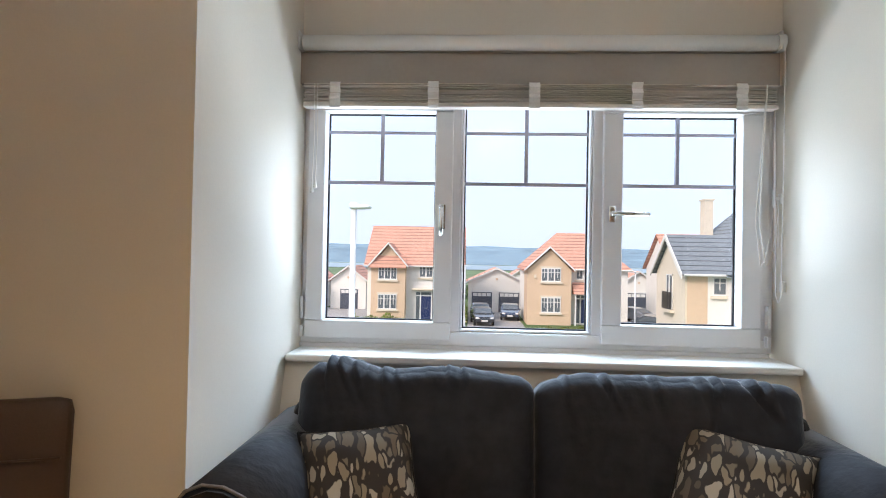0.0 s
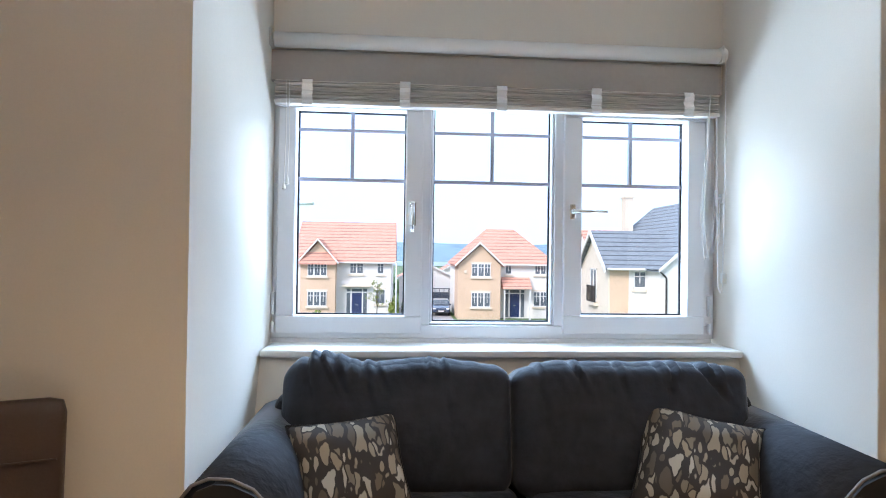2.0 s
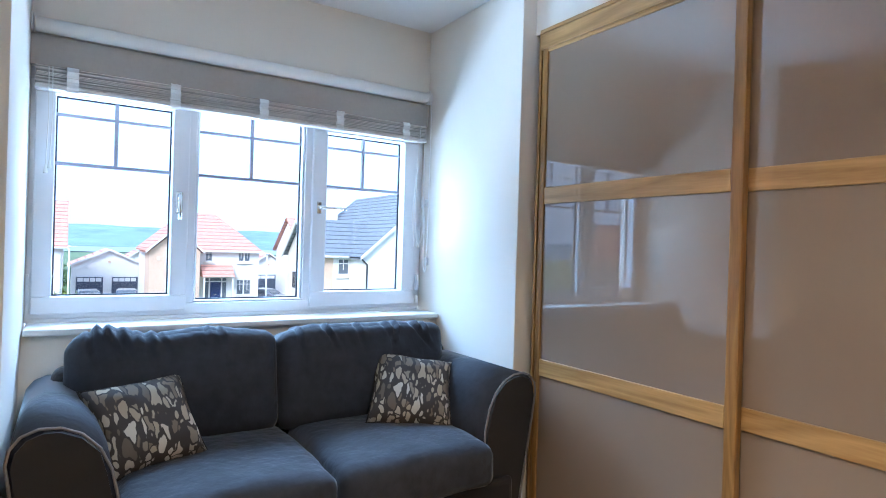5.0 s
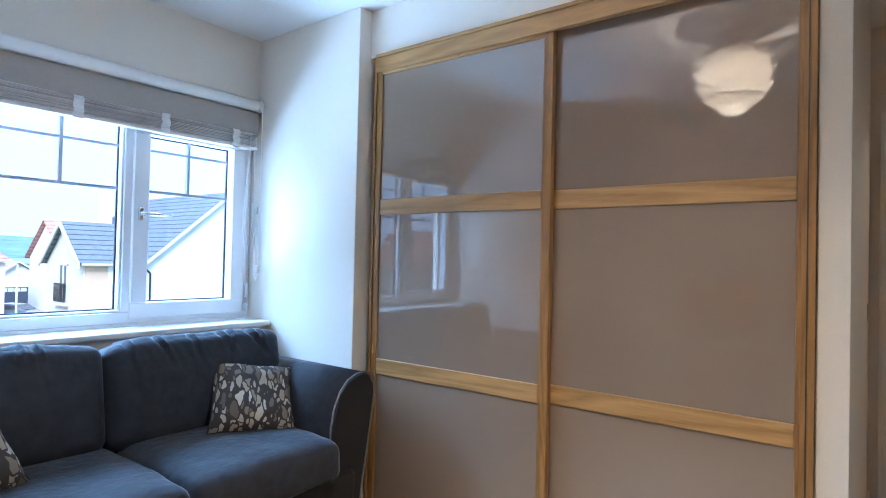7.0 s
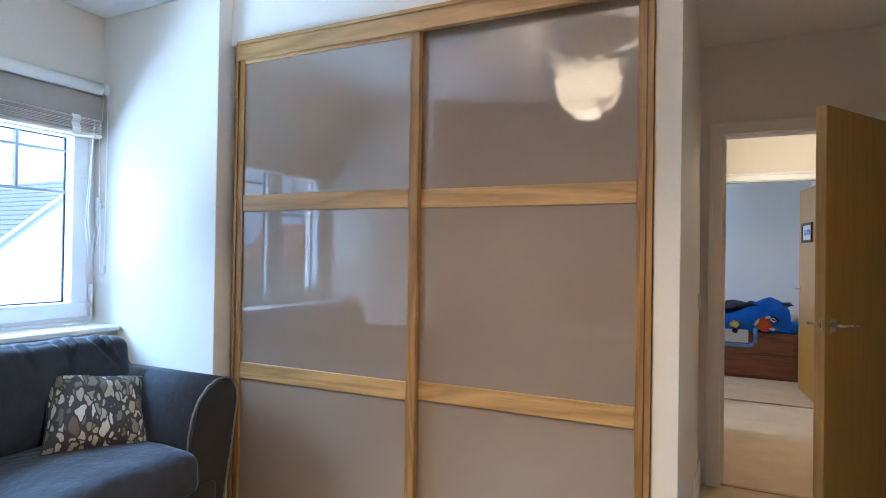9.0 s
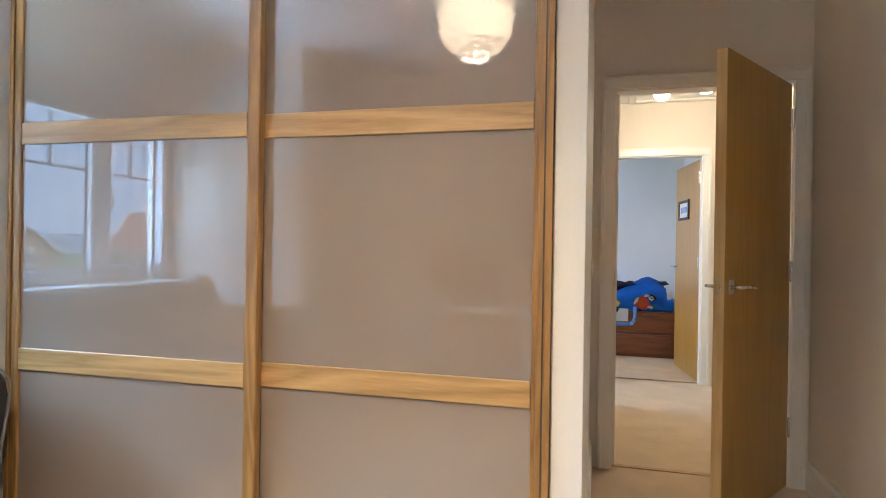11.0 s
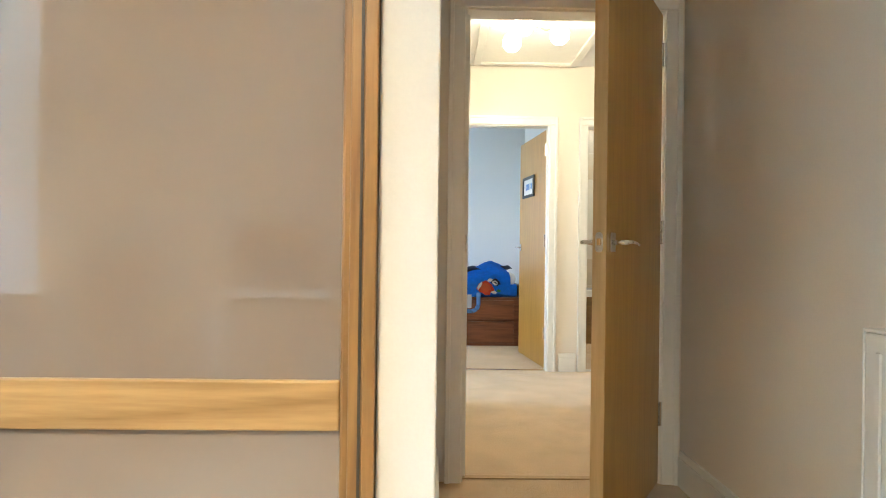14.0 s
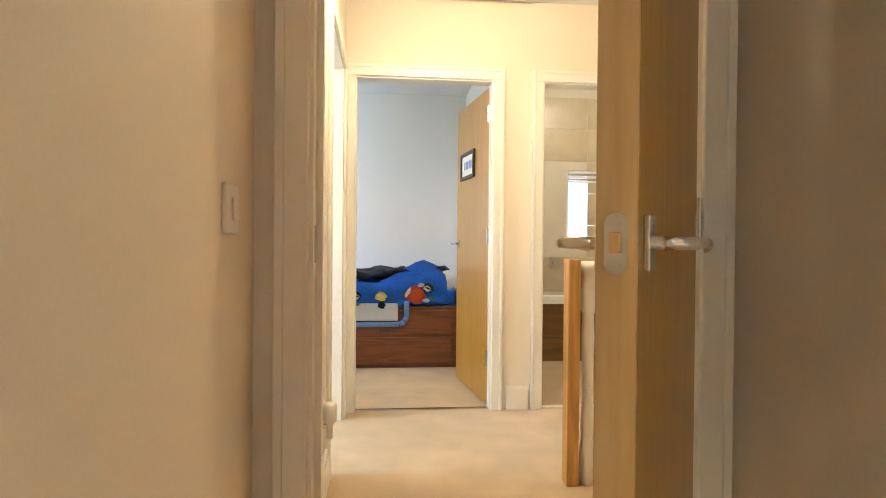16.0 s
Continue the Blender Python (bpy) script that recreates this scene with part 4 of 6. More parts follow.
# ---------------------------------------------------------------- sofa and cushions
def sofa():
    s = thing("sofa", "charcoal velour two-seat sofa standing in the window recess", "sofa", pose(0.297, 1.38, 0))
    part("base", one(-0.80, 0.80, -0.03, 0.72, 0.08, 0.34, bevel=0.03, seg=3), M_SOFA_DARK, s)
    part("back_frame", one(-0.84, 0.86, 0.60, 0.73, 0.10, 0.80, bevel=0.05, seg=4), M_SOFA_DARK, s, smooth=False)
    half = [(0.655, 0.08), (0.655, 0.46), (0.658, 0.54), (0.675, 0.62), (0.705, 0.685), (0.75, 0.732), (0.80, 0.755), (0.85, 0.758), (0.89, 0.742), (0.915, 0.71), (0.922, 0.67),
            (0.912, 0.60), (0.885, 0.42), (0.855, 0.24), (0.835, 0.08)]
    for sgn in (1, -1):
        bm = prism(bmesh.new(), [(sgn * u, v) for u, v in half], "y", 0.0, 0.74)
        bmesh.ops.bevel(bm, geom=[e for e in bm.edges if abs(e.verts[0].co.y - e.verts[1].co.y) < 1e-4 and e.verts[0].co.y < 0.01], offset=0.012, segments=2, affect="EDGES")
        arm = part("arm", bm, M_SOFA, s, "flared scroll arm", True)
        face = [(u + (0.012 if u < 0.7 else -0.012 if u > 0.82 else 0), v - (0.012 if v > 0.5 else 0)) for u, v in half]
        part("arm_front", prism(bmesh.new(), [(sgn * u, v) for u, v in face], "y", -0.008, 0.012), M_SOFA_DARK, arm, "front panel of the arm, its shade put into the colour")
        part("piping", sweep(bmesh.new(), [(sgn * u, -0.003, v) for u, v in half[1:]], 0.0042, 8), M_PIPING, arm, "worn piping round the arm")
    for k, (a, b) in enumerate(((-0.655, -0.008), (0.008, 0.655))):
        bm = pad(((b - a) / 2, 0.335, 0.09), 0.055, 0.018, 0.010, 16, 3.0 * k)
        part("seat_cushion", bm, M_SOFA, s, "plump seat cushion", True, pose((a + b) / 2, 0.235, 0.425))
    for k, (a, b, c) in enumerate(((-0.80, -0.036, 0.008), (-0.034, 0.80, 0.0))):
        bm = pad(((b - a) / 2, 0.11, 0.222), 0.062, 0.035, 0.0, 76, 5.0 * k, axis=1)
        rnd = random.Random(11 + k)
        hw = (b - a) / 2
        creases = []
        x = -hw + 0.08
        while x < hw - 0.11:
            creases.append((x, rnd.uniform(-0.3, 0.75), rnd.uniform(0.06, 0.22), rnd.uniform(0.010, 0.026), rnd.uniform(0.006, 0.012)))
            x += rnd.choice((rnd.uniform(0.03, 0.06), rnd.uniform(0.09, 0.19)))
        for v in bm.verts:
            up = max(0.0, v.co.z / 0.225)
            front = 1.0 if v.co.y < 0 else max(0.0, 1 - v.co.y / 0.06)
            depth = 0.0
            drop_z = 0.205 - v.co.z
            for cx, slope, run, deep, thick in creases:
                if -0.06 < drop_z < run:
                    d = (v.co.x - cx - slope * max(drop_z, 0.0) - 0.012 * noise.noise(Vector((cx * 9, v.co.z * 12, 0)))) / thick
                    if abs(d) < 4:
                        depth += deep * (math.exp(-d * d) - 0.55 * math.exp(-((d - 2.0) / 1.1) ** 2)) * (1 - max(0.0, drop_z) / run)
            soft = noise.noise(Vector((v.co.x * 5 + k * 7, v.co.z * 4, 0.5)))
            fine_fold = noise.noise(Vector((v.co.x * 36 + v.co.z * 14, v.co.z * 7, 2.0 + k)))
            v.co.y += front * depth - 0.010 * soft + 0.0048 * fine_fold * up
            v.co.z += up * (0.014 * noise.noise(Vector((v.co.x * 6 + k * 9, 0, 0))) - 0.45 * depth + 0.005 * fine_fold)
            if k == 0:
                v.co.z += 0.030 * up * math.exp(-((v.co.x + 0.28) / 0.09) ** 2)
            if v.co.z > 0.0 and abs(v.co.x) > (b - a) / 2 - 0.14:
                v.co.z -= 0.22 * (abs(v.co.x) - ((b - a) / 2 - 0.14)) * up ** 2
        part("back_cushion", bm, M_SOFA, s, "soft creased back cushion", True, pose((a + b) / 2, 0.615, 0.690 + c, -12))
    for x in (-0.76, 0.76):
        for y in (0.05, 0.66):
            part("foot", turned(bmesh.new(), [(0.022, 0.0), (0.03, 0.08)], (x, y, 0), 12), M_BLACK, s)


sofa()


def throw_cushion(centre, u, v, size, seed):
    u, v = Vector(u).normalized(), Vector(v)
    v = (v - u * v.dot(u)).normalized()
    n = u.cross(v)
    m = Matrix.Translation(centre) @ Matrix((u, v, n)).transposed().to_4x4()
    t = thing("scatter_cushion", "square scatter cushion in brown and cream leaf print", "cushion", m, "scatter cushions on the sofa")
    bm = bmesh.new()
    n_ = 22
    for side in (1, -1):
        grid = [[None] * (n_ + 1) for _ in range(n_ + 1)]
        for i in range(n_ + 1):
            for j in range(n_ + 1):
                a, b = -1 + 2 * i / n_, -1 + 2 * j / n_
                pinch = 1 - 0.10 * (1 - abs(b) ** 2) * abs(a) ** 2 * 0.9
                pinch2 = 1 - 0.10 * (1 - abs(a) ** 2) * abs(b) ** 2 * 0.9
                h = 0.065 * ((1 - a ** 4) * (1 - b ** 4)) ** 0.55 + 0.006 * noise.noise(Vector((a * 3 + seed, b * 3, side)))
                grid[i][j] = bm.verts.new((a * size * pinch, b * size * pinch2, side * max(0.0, h)))
        for i in range(n_):
            for j in range(n_):
                q = (grid[i][j], grid[i + 1][j], grid[i + 1][j + 1], grid[i][j + 1])
                bm.faces.new(q if side > 0 else q[::-1])
    bmesh.ops.remove_doubles(bm, verts=bm.verts[:], dist=0.0006)
    part("cover", bm, M_CUSHION, t, smooth=True)
    for k in range(4):
        pts = []
        for i in range(13):
            a = -1 + i / 6
            w = size * (1 - 0.09 * (1 - a * a))
            pts.append({0: (a * size, w, 0), 1: (w, -a * size, 0), 2: (-a * size, -w, 0), 3: (-w, a * size, 0)}[k])
        part("edge_piping", sweep(bmesh.new(), pts, 0.004, 6), M_SOFA_DARK, t)


throw_cushion((0.815, 1.745, 0.635), (0.31, -0.14, -0.045), (0.17, 0.24, 0.26), 0.188, 1.0)
throw_cushion((-0.258, 1.740, 0.635), (0.31, 0.08, 0.02), (-0.08, 0.2, 0.24), 0.172, 4.0)


# ---------------------------------------------------------------- room furniture
def side_chair():
    c = thing("dining_chair", "brown leatherette upright chair with a padded back", "chair", pose(-1.065, 1.20, 0, 0, 0, 21))
    bm = pad((0.235, 0.030, 0.235), 0.026, 0.008, 0.0, 12, axis=1)
    part("backrest", bm, M_LEATHER, c, "padded back with a cross seam", True, pose(0, 0.145, 0.70, -8))
    part("back_seam", sweep(bmesh.new(), [(-0.225, -0.034, 0), (0.225, -0.034, 0)], 0.003, 6), M_LEATHER, c, "", False, pose(0, 0.145, 0.80, -8))
    part("seat", pad((0.23, 0.22, 0.04), 0.03, 0.012, 0.0, 10), M_LEATHER, c, "", True, pose(0, -0.06, 0.44))
    for x in (-0.19, 0.19):
        for y in (-0.23, 0.13):
            part("leg", tube(bmesh.new(), (x, y, 0), (x, y, 0.42), 0.016, 0.02, seg=4), M_BLACK, c)
    for x in (-0.17, 0.17):
        part("back_post", tube(bmesh.new(), (x, 0.13, 0.42), (x, 0.142, 0.52), 0.014, seg=8), M_BLACK, c)


side_chair()


def desk():
    d = thing("desk", "small white desk against the wall", "desk", pose(-1.20, 0.36, 0))
    part("desktop", one(-0.26, 0.24, -0.42, 0.42, 0.715, 0.74, bevel=0.003), M_PLASTIC, d)
    for x in (-0.23, 0.20):
        for y in (-0.39, 0.39):
            part("leg", one(x - 0.02, x + 0.02, y - 0.02, y + 0.02, 0, 0.715, bevel=0.002), M_PLASTIC, d)
    m = thing("monitor", "dark flat monitor standing on the desk", "monitor", pose(-1.18, 0.46, 0.742))
    part("screen", one(-0.015, 0.015, -0.25, 0.25, 0.09, 0.40, bevel=0.004), M_BLACK, m)
    part("stand", one(-0.01, 0.0, -0.03, 0.03, 0.01, 0.12), M_BLACK, m)
    part("stand_foot", one(-0.08, 0.08, -0.11, 0.11, 0, 0.01, bevel=0.003), M_BLACK, m)
    s = thing("storage_box", "grey cloth storage box standing on the desk", "box", pose(-1.28, 0.08, 0.742))
    part("box_body", one(-0.12, 0.12, -0.10, 0.10, 0, 0.36, bevel=0.006), M_BLIND, s)
    part("box_lid", one(-0.125, 0.125, -0.105, 0.105, 0.36, 0.40, bevel=0.006), M_BLIND, s)


desk()


def pendant():
    p = thing("pendant_lamp", "white petal-shade pendant lamp hanging from the ceiling", "lamp", pose(0.235, 0.103, 2.26))
    part("ceiling_rose", turned(bmesh.new(), [(0.012, 0.230), (0.048, 0.240), (0.052, 0.27)], seg=24), M_PLASTIC, p, smooth=True)
    part("flex", tube(bmesh.new(), (0, 0, 0.0), (0, 0, 0.24), 0.003, seg=8), M_PLASTIC, p)
    part("lampholder", tube(bmesh.new(), (0, 0, 0.0), (0, 0, 0.05), 0.018, seg=14), M_PLASTIC, p)
    part("bulb", ball(bmesh.new(), (0, 0, -0.022), 0.026, (1, 1, 1.15)), M_GLOBE, p, smooth=True)
    # hidden cap added to keep the bulb's light off the ceiling
    part("inner_shade", turned(bmesh.new(), [(0.126, 0.048), (0.112, 0.085), (0.062, 0.112), (0.006, 0.120)], seg=32), M_PETAL, p, smooth=True)
    # rings of petals: radius and height of the root, of the tip, depth of the notch between petals
    rings = ((0.135, 0.050, 0.140, 0.192, 0.42), (0.136, -0.010, 0.188, 0.092, 0.30), (0.138, -0.070, 0.195, 0.022, 0.20),
             (0.118, -0.122, 0.188, -0.055, 0.20), (0.080, -0.155, 0.158, -0.118, 0.22), (0.086, -0.150, 0.074, -0.195, 0.40))
    n, cols, steps, slim = 11, 10, 9, 0.92
    for k, (r0, z0, r1, z1, notch) in enumerate(rings):
        bm = bmesh.new()
        grid = []
        count = n if k < 5 else 8
        half = math.pi / count
        for j in range(steps + 1):
            line = []
            for i in range(cols + 1):
                u = -1 + 2 * i / cols
                t = j / steps * (1 - notch * abs(u) ** 2.4)
                flare = 0.014 * t ** 4 if k < 5 else 0.0
                rad = (r0 + (r1 - r0) * math.sin(1.5708 * t) + flare) * slim * (1 - 0.055 * u * u)
                line.append(bm.verts.new((rad * math.cos(u * half), rad * math.sin(u * half), z0 + (z1 - z0) * t ** 1.25)))
            grid.append(line)
        for a, b in zip(grid, grid[1:]):
            for i in range(cols):
                bm.faces.new((a[i], a[i + 1], b[i + 1], b[i]))
        me = mesh_of("petal", bm, M_PETAL, True)
        for i in range(count):
            ob = new("petal", me)
            ob.parent = p
            ob.matrix_basis = pose(0, 0, 0.0, 0, 0, -12 + 360 * (i + 0.5) / count)
    return p


pendant()


def radiator(name, label, m, width, height):
    r = thing(name, label, "radiator", m)
    part("panel", one(0, width, 0.045, 0.062, 0.0, height, bevel=0.006), M_GLOSS, r)
    n = int(width / 0.036)
    for i in range(n):
        x = 0.03 + i * (width - 0.06) / n
        part("flute", one(x + 0.006, x + 0.026, 0.062, 0.069, 0.035, height - 0.04, bevel=0.004, seg=1), M_GLOSS, r)
    part("top_grille", one(0, width, 0.0, 0.064, height, height + 0.008, bevel=0.003), M_GLOSS, r)
    part("side_panel", one(-0.004, 0.0, 0.0, 0.064, 0, height + 0.008, bevel=0.001), M_GLOSS, r)
    part("side_panel", one(width, width + 0.004, 0.0, 0.064, 0, height + 0.008, bevel=0.001), M_GLOSS, r)
    part("valve", tube(bmesh.new(), (-0.035, 0.03, 0.0), (-0.035, 0.03, 0.075), 0.018, 0.014, seg=12), M_PLASTIC, r)
    part("pipe", tube(bmesh.new(), (-0.035, 0.03, -0.15), (-0.035, 0.03, 0.0), 0.007, seg=10), M_CHROME, r)
    return r


radiator("radiator", "white panel radiator on the passage wall", pose(0.866, YS, 0.15), 0.96, 0.66)


def switch(name, label, m, w=0.086):
    s = thing(name, label, "switch", m)
    part("plate", one(-w / 2, w / 2, 0, 0.008, -0.043, 0.043, bevel=0.003), M_PLASTIC, s)
    part("rocker", one(-0.012, 0.012, 0.008, 0.013, -0.02, 0.02, bevel=0.002), M_PLASTIC, s)


switch("light_switch", "white light switch beside the room's door", pose(2.775, -0.443, 1.07, 0, 0, 180))
switch("light_switch", "white light switch on the landing wall", pose(4.10, -0.465, 1.08, 0, 0, 180))
v = thing("radiator_valve", "white thermostatic valve low on the landing wall", "valve", pose(4.10, -0.42, 0.33))
part("valve_head", turned(bmesh.new(), [(0.012, -0.10), (0.012, -0.04), (0.026, -0.035), (0.028, 0.03), (0.02, 0.045)], (0, -0.075, 0), 16), M_PLASTIC, v, smooth=True)
part("valve_arm", tube(bmesh.new(), (0, -0.075, -0.05), (0, -0.045, -0.05), 0.01, seg=10), M_CHROME, v)


# ---------------------------------------------------------------- landing
def landing_light():
    c = thing("ceiling_light", "brass ceiling light with lit opal glass globes", "lamp", pose(4.0, -1.0, 2.50))
    part("ceiling_plate", turned(bmesh.new(), [(0.02, -0.035), (0.06, -0.02), (0.065, 0.0)], seg=24), M_BRASS, c, smooth=True)
    part("stem", tube(bmesh.new(), (0, 0, -0.17), (0, 0, -0.02), 0.008, seg=12), M_BRASS, c)
    part("hub", ball(bmesh.new(), (0, 0, -0.17), 0.02), M_BRASS, c, smooth=True)
    for bx, by in ((-0.14, 0.07), (0.14, 0.10), (0.0, -0.17)):
        arm = part("arm", sweep(bmesh.new(), [(0, 0, -0.17), (bx * 0.6, by * 0.6, -0.185), (bx, by, -0.16)], 0.006, 10), M_BRASS, c)
        part("globe", turned(bmesh.new(), [(0.02, 0.0), (0.045, -0.015), (0.058, -0.045), (0.055, -0.08), (0.035, -0.105), (0.01, -0.113)], (bx, by, -0.155), 20), M_GLOBE, arm, "lit opal glass shade", True)


landing_light()


def newel():
    n = thing("newel_post", "oak and cream painted newel at the stairwell", "newel", pose(4.14, -1.515, 0))
    part("post", one(-0.035, 0.035, -0.01, 0.042, 0, 0.955, bevel=0.004), M_NEWEL, n)
    prof = [(0.032, 0.0), (0.032, 0.16), (0.024, 0.19), (0.03, 0.24), (0.022, 0.40), (0.028, 0.62), (0.024, 0.72), (0.036, 0.745), (0.030, 0.77), (0.034, 0.80), (0.034, 0.90), (0.046, 0.905), (0.046, 0.93), (0.03, 0.945)]
    part("half_newel", turned(bmesh.new(), prof, (0, -0.055, 0), 18), M_GLOSS, n, "cream turned spindle", True)
    part("handrail", one(-0.035, 0.035, -1.6, -0.10, 0.90, 0.945, bevel=0.012, seg=3), M_OAK_Y, n)
    for i in range(12):
        y = -0.20 - 0.12 * i
        part("baluster", turned(bmesh.new(), [(0.016, 0.0), (0.016, 0.2), (0.011, 0.24), (0.016, 0.45), (0.011, 0.68), (0.016, 0.72), (0.016, 0.90)], (0, y, 0), 10), M_GLOSS, n)


newel()


# ---------------------------------------------------------------- child's bedroom
def bed():
    b = thing("cabin_bed", "dark red-brown bed with drawers under the mattress", "bed", pose(6.50, -0.45, 0))
    part("side_panel", one(0.0, 0.03, -0.86, 1.15, 0.0, 0.50, bevel=0.004), M_MAHOG, b)
    for y0, y1, z0, z1 in ((-0.80, -0.22, 0.27, 0.47), (-0.205, 0.42, 0.27, 0.47), (-0.80, 0.42, 0.03, 0.25), (0.435, 1.1, 0.03, 0.47)):
        part("drawer_front", one(-0.018, 0.0, y0, y1, z0, z1, bevel=0.004), M_MAHOG, b)
    part("end_panel", one(0.0, 0.98, -0.89, -0.86, 0.0, 0.62, bevel=0.004), M_MAHOG, b)
    part("mattress", pad((0.45, 0.98, 0.075), 0.04, 0.0, 0.0, 8), M_DUVET, b, "mattress in a blue fitted sheet", True, pose(0.49, 0.13, 0.565))
    d = thing("duvet", "rumpled bright blue printed duvet on the bed", "duvet", pose(6.50, -0.45, 0.60))
    bm = bmesh.new()
    nx, ny = 22, 44
    g = [[None] * (ny + 1) for _ in range(nx + 1)]

    def height(a, c):
        hump = 0.17 * math.exp(-((c + 0.58) / 0.26) ** 2) * math.exp(-((a - 0.42) / 0.42) ** 2)
        return 0.075 + hump + 0.045 * noise.noise(Vector((a * 4, c * 4, 0))) + 0.02 * noise.noise(Vector((a * 11, c * 11, 3)))
    for i in range(nx + 1):
        for j in range(ny + 1):
            a, c = -0.06 + 1.0 * i / nx, -0.76 + 1.75 * j / ny
            z = height(max(a, 0.0), c)
            if i < 4:
                drop = (4 - i) / 4
                a, z = -0.035 - 0.012 * (1 - drop) + 0.06 * (1 - drop) ** 2, z - 0.20 * drop ** 1.2 - 0.02 * noise.noise(Vector((c * 6, 0, 0)))
            g[i][j] = bm.verts.new((a, c, z))
    for i in range(nx):
        for j in range(ny):
            bm.faces.new((g[i][j], g[i + 1][j], g[i + 1][j + 1], g[i][j + 1]))
    bmesh.ops.solidify(bm, geom=bm.faces[:], thickness=0.02)
    part("cover", bm, M_DUVET, d, smooth=True)

    def patch(name, c0, z0, w, h, m, tilt=0.0, lift=0.0):
        bm = bmesh.new()
        n = 14
        ring = [bm.verts.new((-0.012, w * math.cos(6.283 * i / n) * (1 + 0.2 * math.sin(3 * i)), h * math.sin(6.283 * i / n) * (1 + 0.15 * math.cos(2 * i)))) for i in range(n)]
        bm.faces.new(ring)
        bmesh.ops.solidify(bm, geom=bm.faces[:], thickness=0.004)
        part(name, bm, m, d, "", False, pose(-0.058 - lift, c0, z0, tilt, 12, 0))
    patch("print_patch", -0.50, -0.002, 0.082, 0.07, M_RED, 14)
    patch("print_patch", -0.50, 0.002, 0.052, 0.045, M_BRICK_PRINT, 20, 0.004)
    patch("print_patch", -0.60, 0.058, 0.050, 0.034, M_NIGHT, 24, 0.002)
    patch("print_patch", -0.595, 0.05, 0.030, 0.022, M_PALE, 24, 0.005)
    patch("print_patch", -0.60, 0.052, 0.022, 0.007, M_NIGHT, 24, 0.008)
    patch("print_patch", -0.545, 0.078, 0.028, 0.016, M_PALE, -12, 0.003)
    patch("print_patch", -0.44, 0.02, 0.014, 0.045, M_PALE, 30, 0.004)
    patch("print_patch", -0.585, -0.045, 0.030, 0.016, M_PALE, 8, 0.004)
    patch("print_patch", -0.635, -0.03, 0.022, 0.014, M_GREEN, 8, 0.003)
    patch("print_patch", -0.225, -0.015, 0.046, 0.036, M_YELLOW)
    patch("print_patch", -0.222, -0.012, 0.024, 0.018, M_PALE, 0, 0.004)
    patch("print_patch", -0.23, -0.085, 0.030, 0.028, M_NIGHT, 0, 0.002)
    patch("print_patch", -0.02, -0.010, 0.046, 0.042, M_NIGHT)
    patch("print_patch", -0.025, -0.018, 0.028, 0.022, M_PALE, 0, 0.004)
    patch("print_patch", -0.025, -0.012, 0.022, 0.006, M_NIGHT, 0, 0.008)
    patch("print_patch", -0.02, -0.075, 0.04, 0.016, M_GREEN, 0, 0.002)

    def rag(name, label, category, at, half, crumple, seed):
        t = thing(name, label, category, pose(*at))
        bm = pad(half, min(half) * 0.9, 0.0, 0.0, 22, seed)
        for v in bm.verts:
            s = v.co * 7 + Vector((seed, 0, 0))
            edge = 1 - 0.55 * noise.noise(Vector((v.co.x * 5 + seed, v.co.y * 5, 0)))
            v.co = Vector((v.co.x * edge, v.co.y * edge, v.co.z)) + Vector((noise.noise(s), noise.noise(s + Vector((5, 0, 0))), noise.noise(s + Vector((0, 5, 0))))) * crumple
            v.co.z += 0.5 * crumple * (1 - abs(noise.noise(v.co * 13 + Vector((0, 0, seed)))) * 2)
        part("cloth", bm, M_NIGHT, t, smooth=True)
        return t
    rag("crumpled_top", "crumpled black top lying on the duvet", "clothing", (6.90, -1.14, 0.795), (0.07, 0.10, 0.014), 0.03, 2.0)
    rag("dark_blanket", "dark blanket lying in folds on the bed", "blanket", (6.92, -0.42, 0.735), (0.20, 0.46, 0.035), 0.05, 6.0)
    p = thing("pillow", "brownish pillow at the head of the bed", "pillow", pose(6.85, -1.18, 0.68))
    part("pillow_case", pad((0.28, 0.10, 0.06), 0.05, 0.02, 0.01, 10), M_PALE, p, smooth=True)
    q = thing("bed_guard", "folded-down bed guard with blue binding and grey mesh", "bed guard", pose(6.455, -0.45, 0.36))
    part("mesh_panel", one(-0.008, 0.004, -0.36, 0.75, 0.03, 0.17, bevel=0.003), M_MESH, q)
    bm = sweep(bmesh.new(), [(-0.004, 0.78, 0.0), (-0.004, -0.37, 0.0), (-0.004, -0.41, 0.02), (-0.004, -0.43, 0.06), (-0.004, -0.43, 0.19)], 0.022, 10)
    for v in bm.verts:
        v.co.x = -0.004 + (v.co.x + 0.004) * 0.35
    part("binding", bm, M_GUARD, q, smooth=True)


bed()


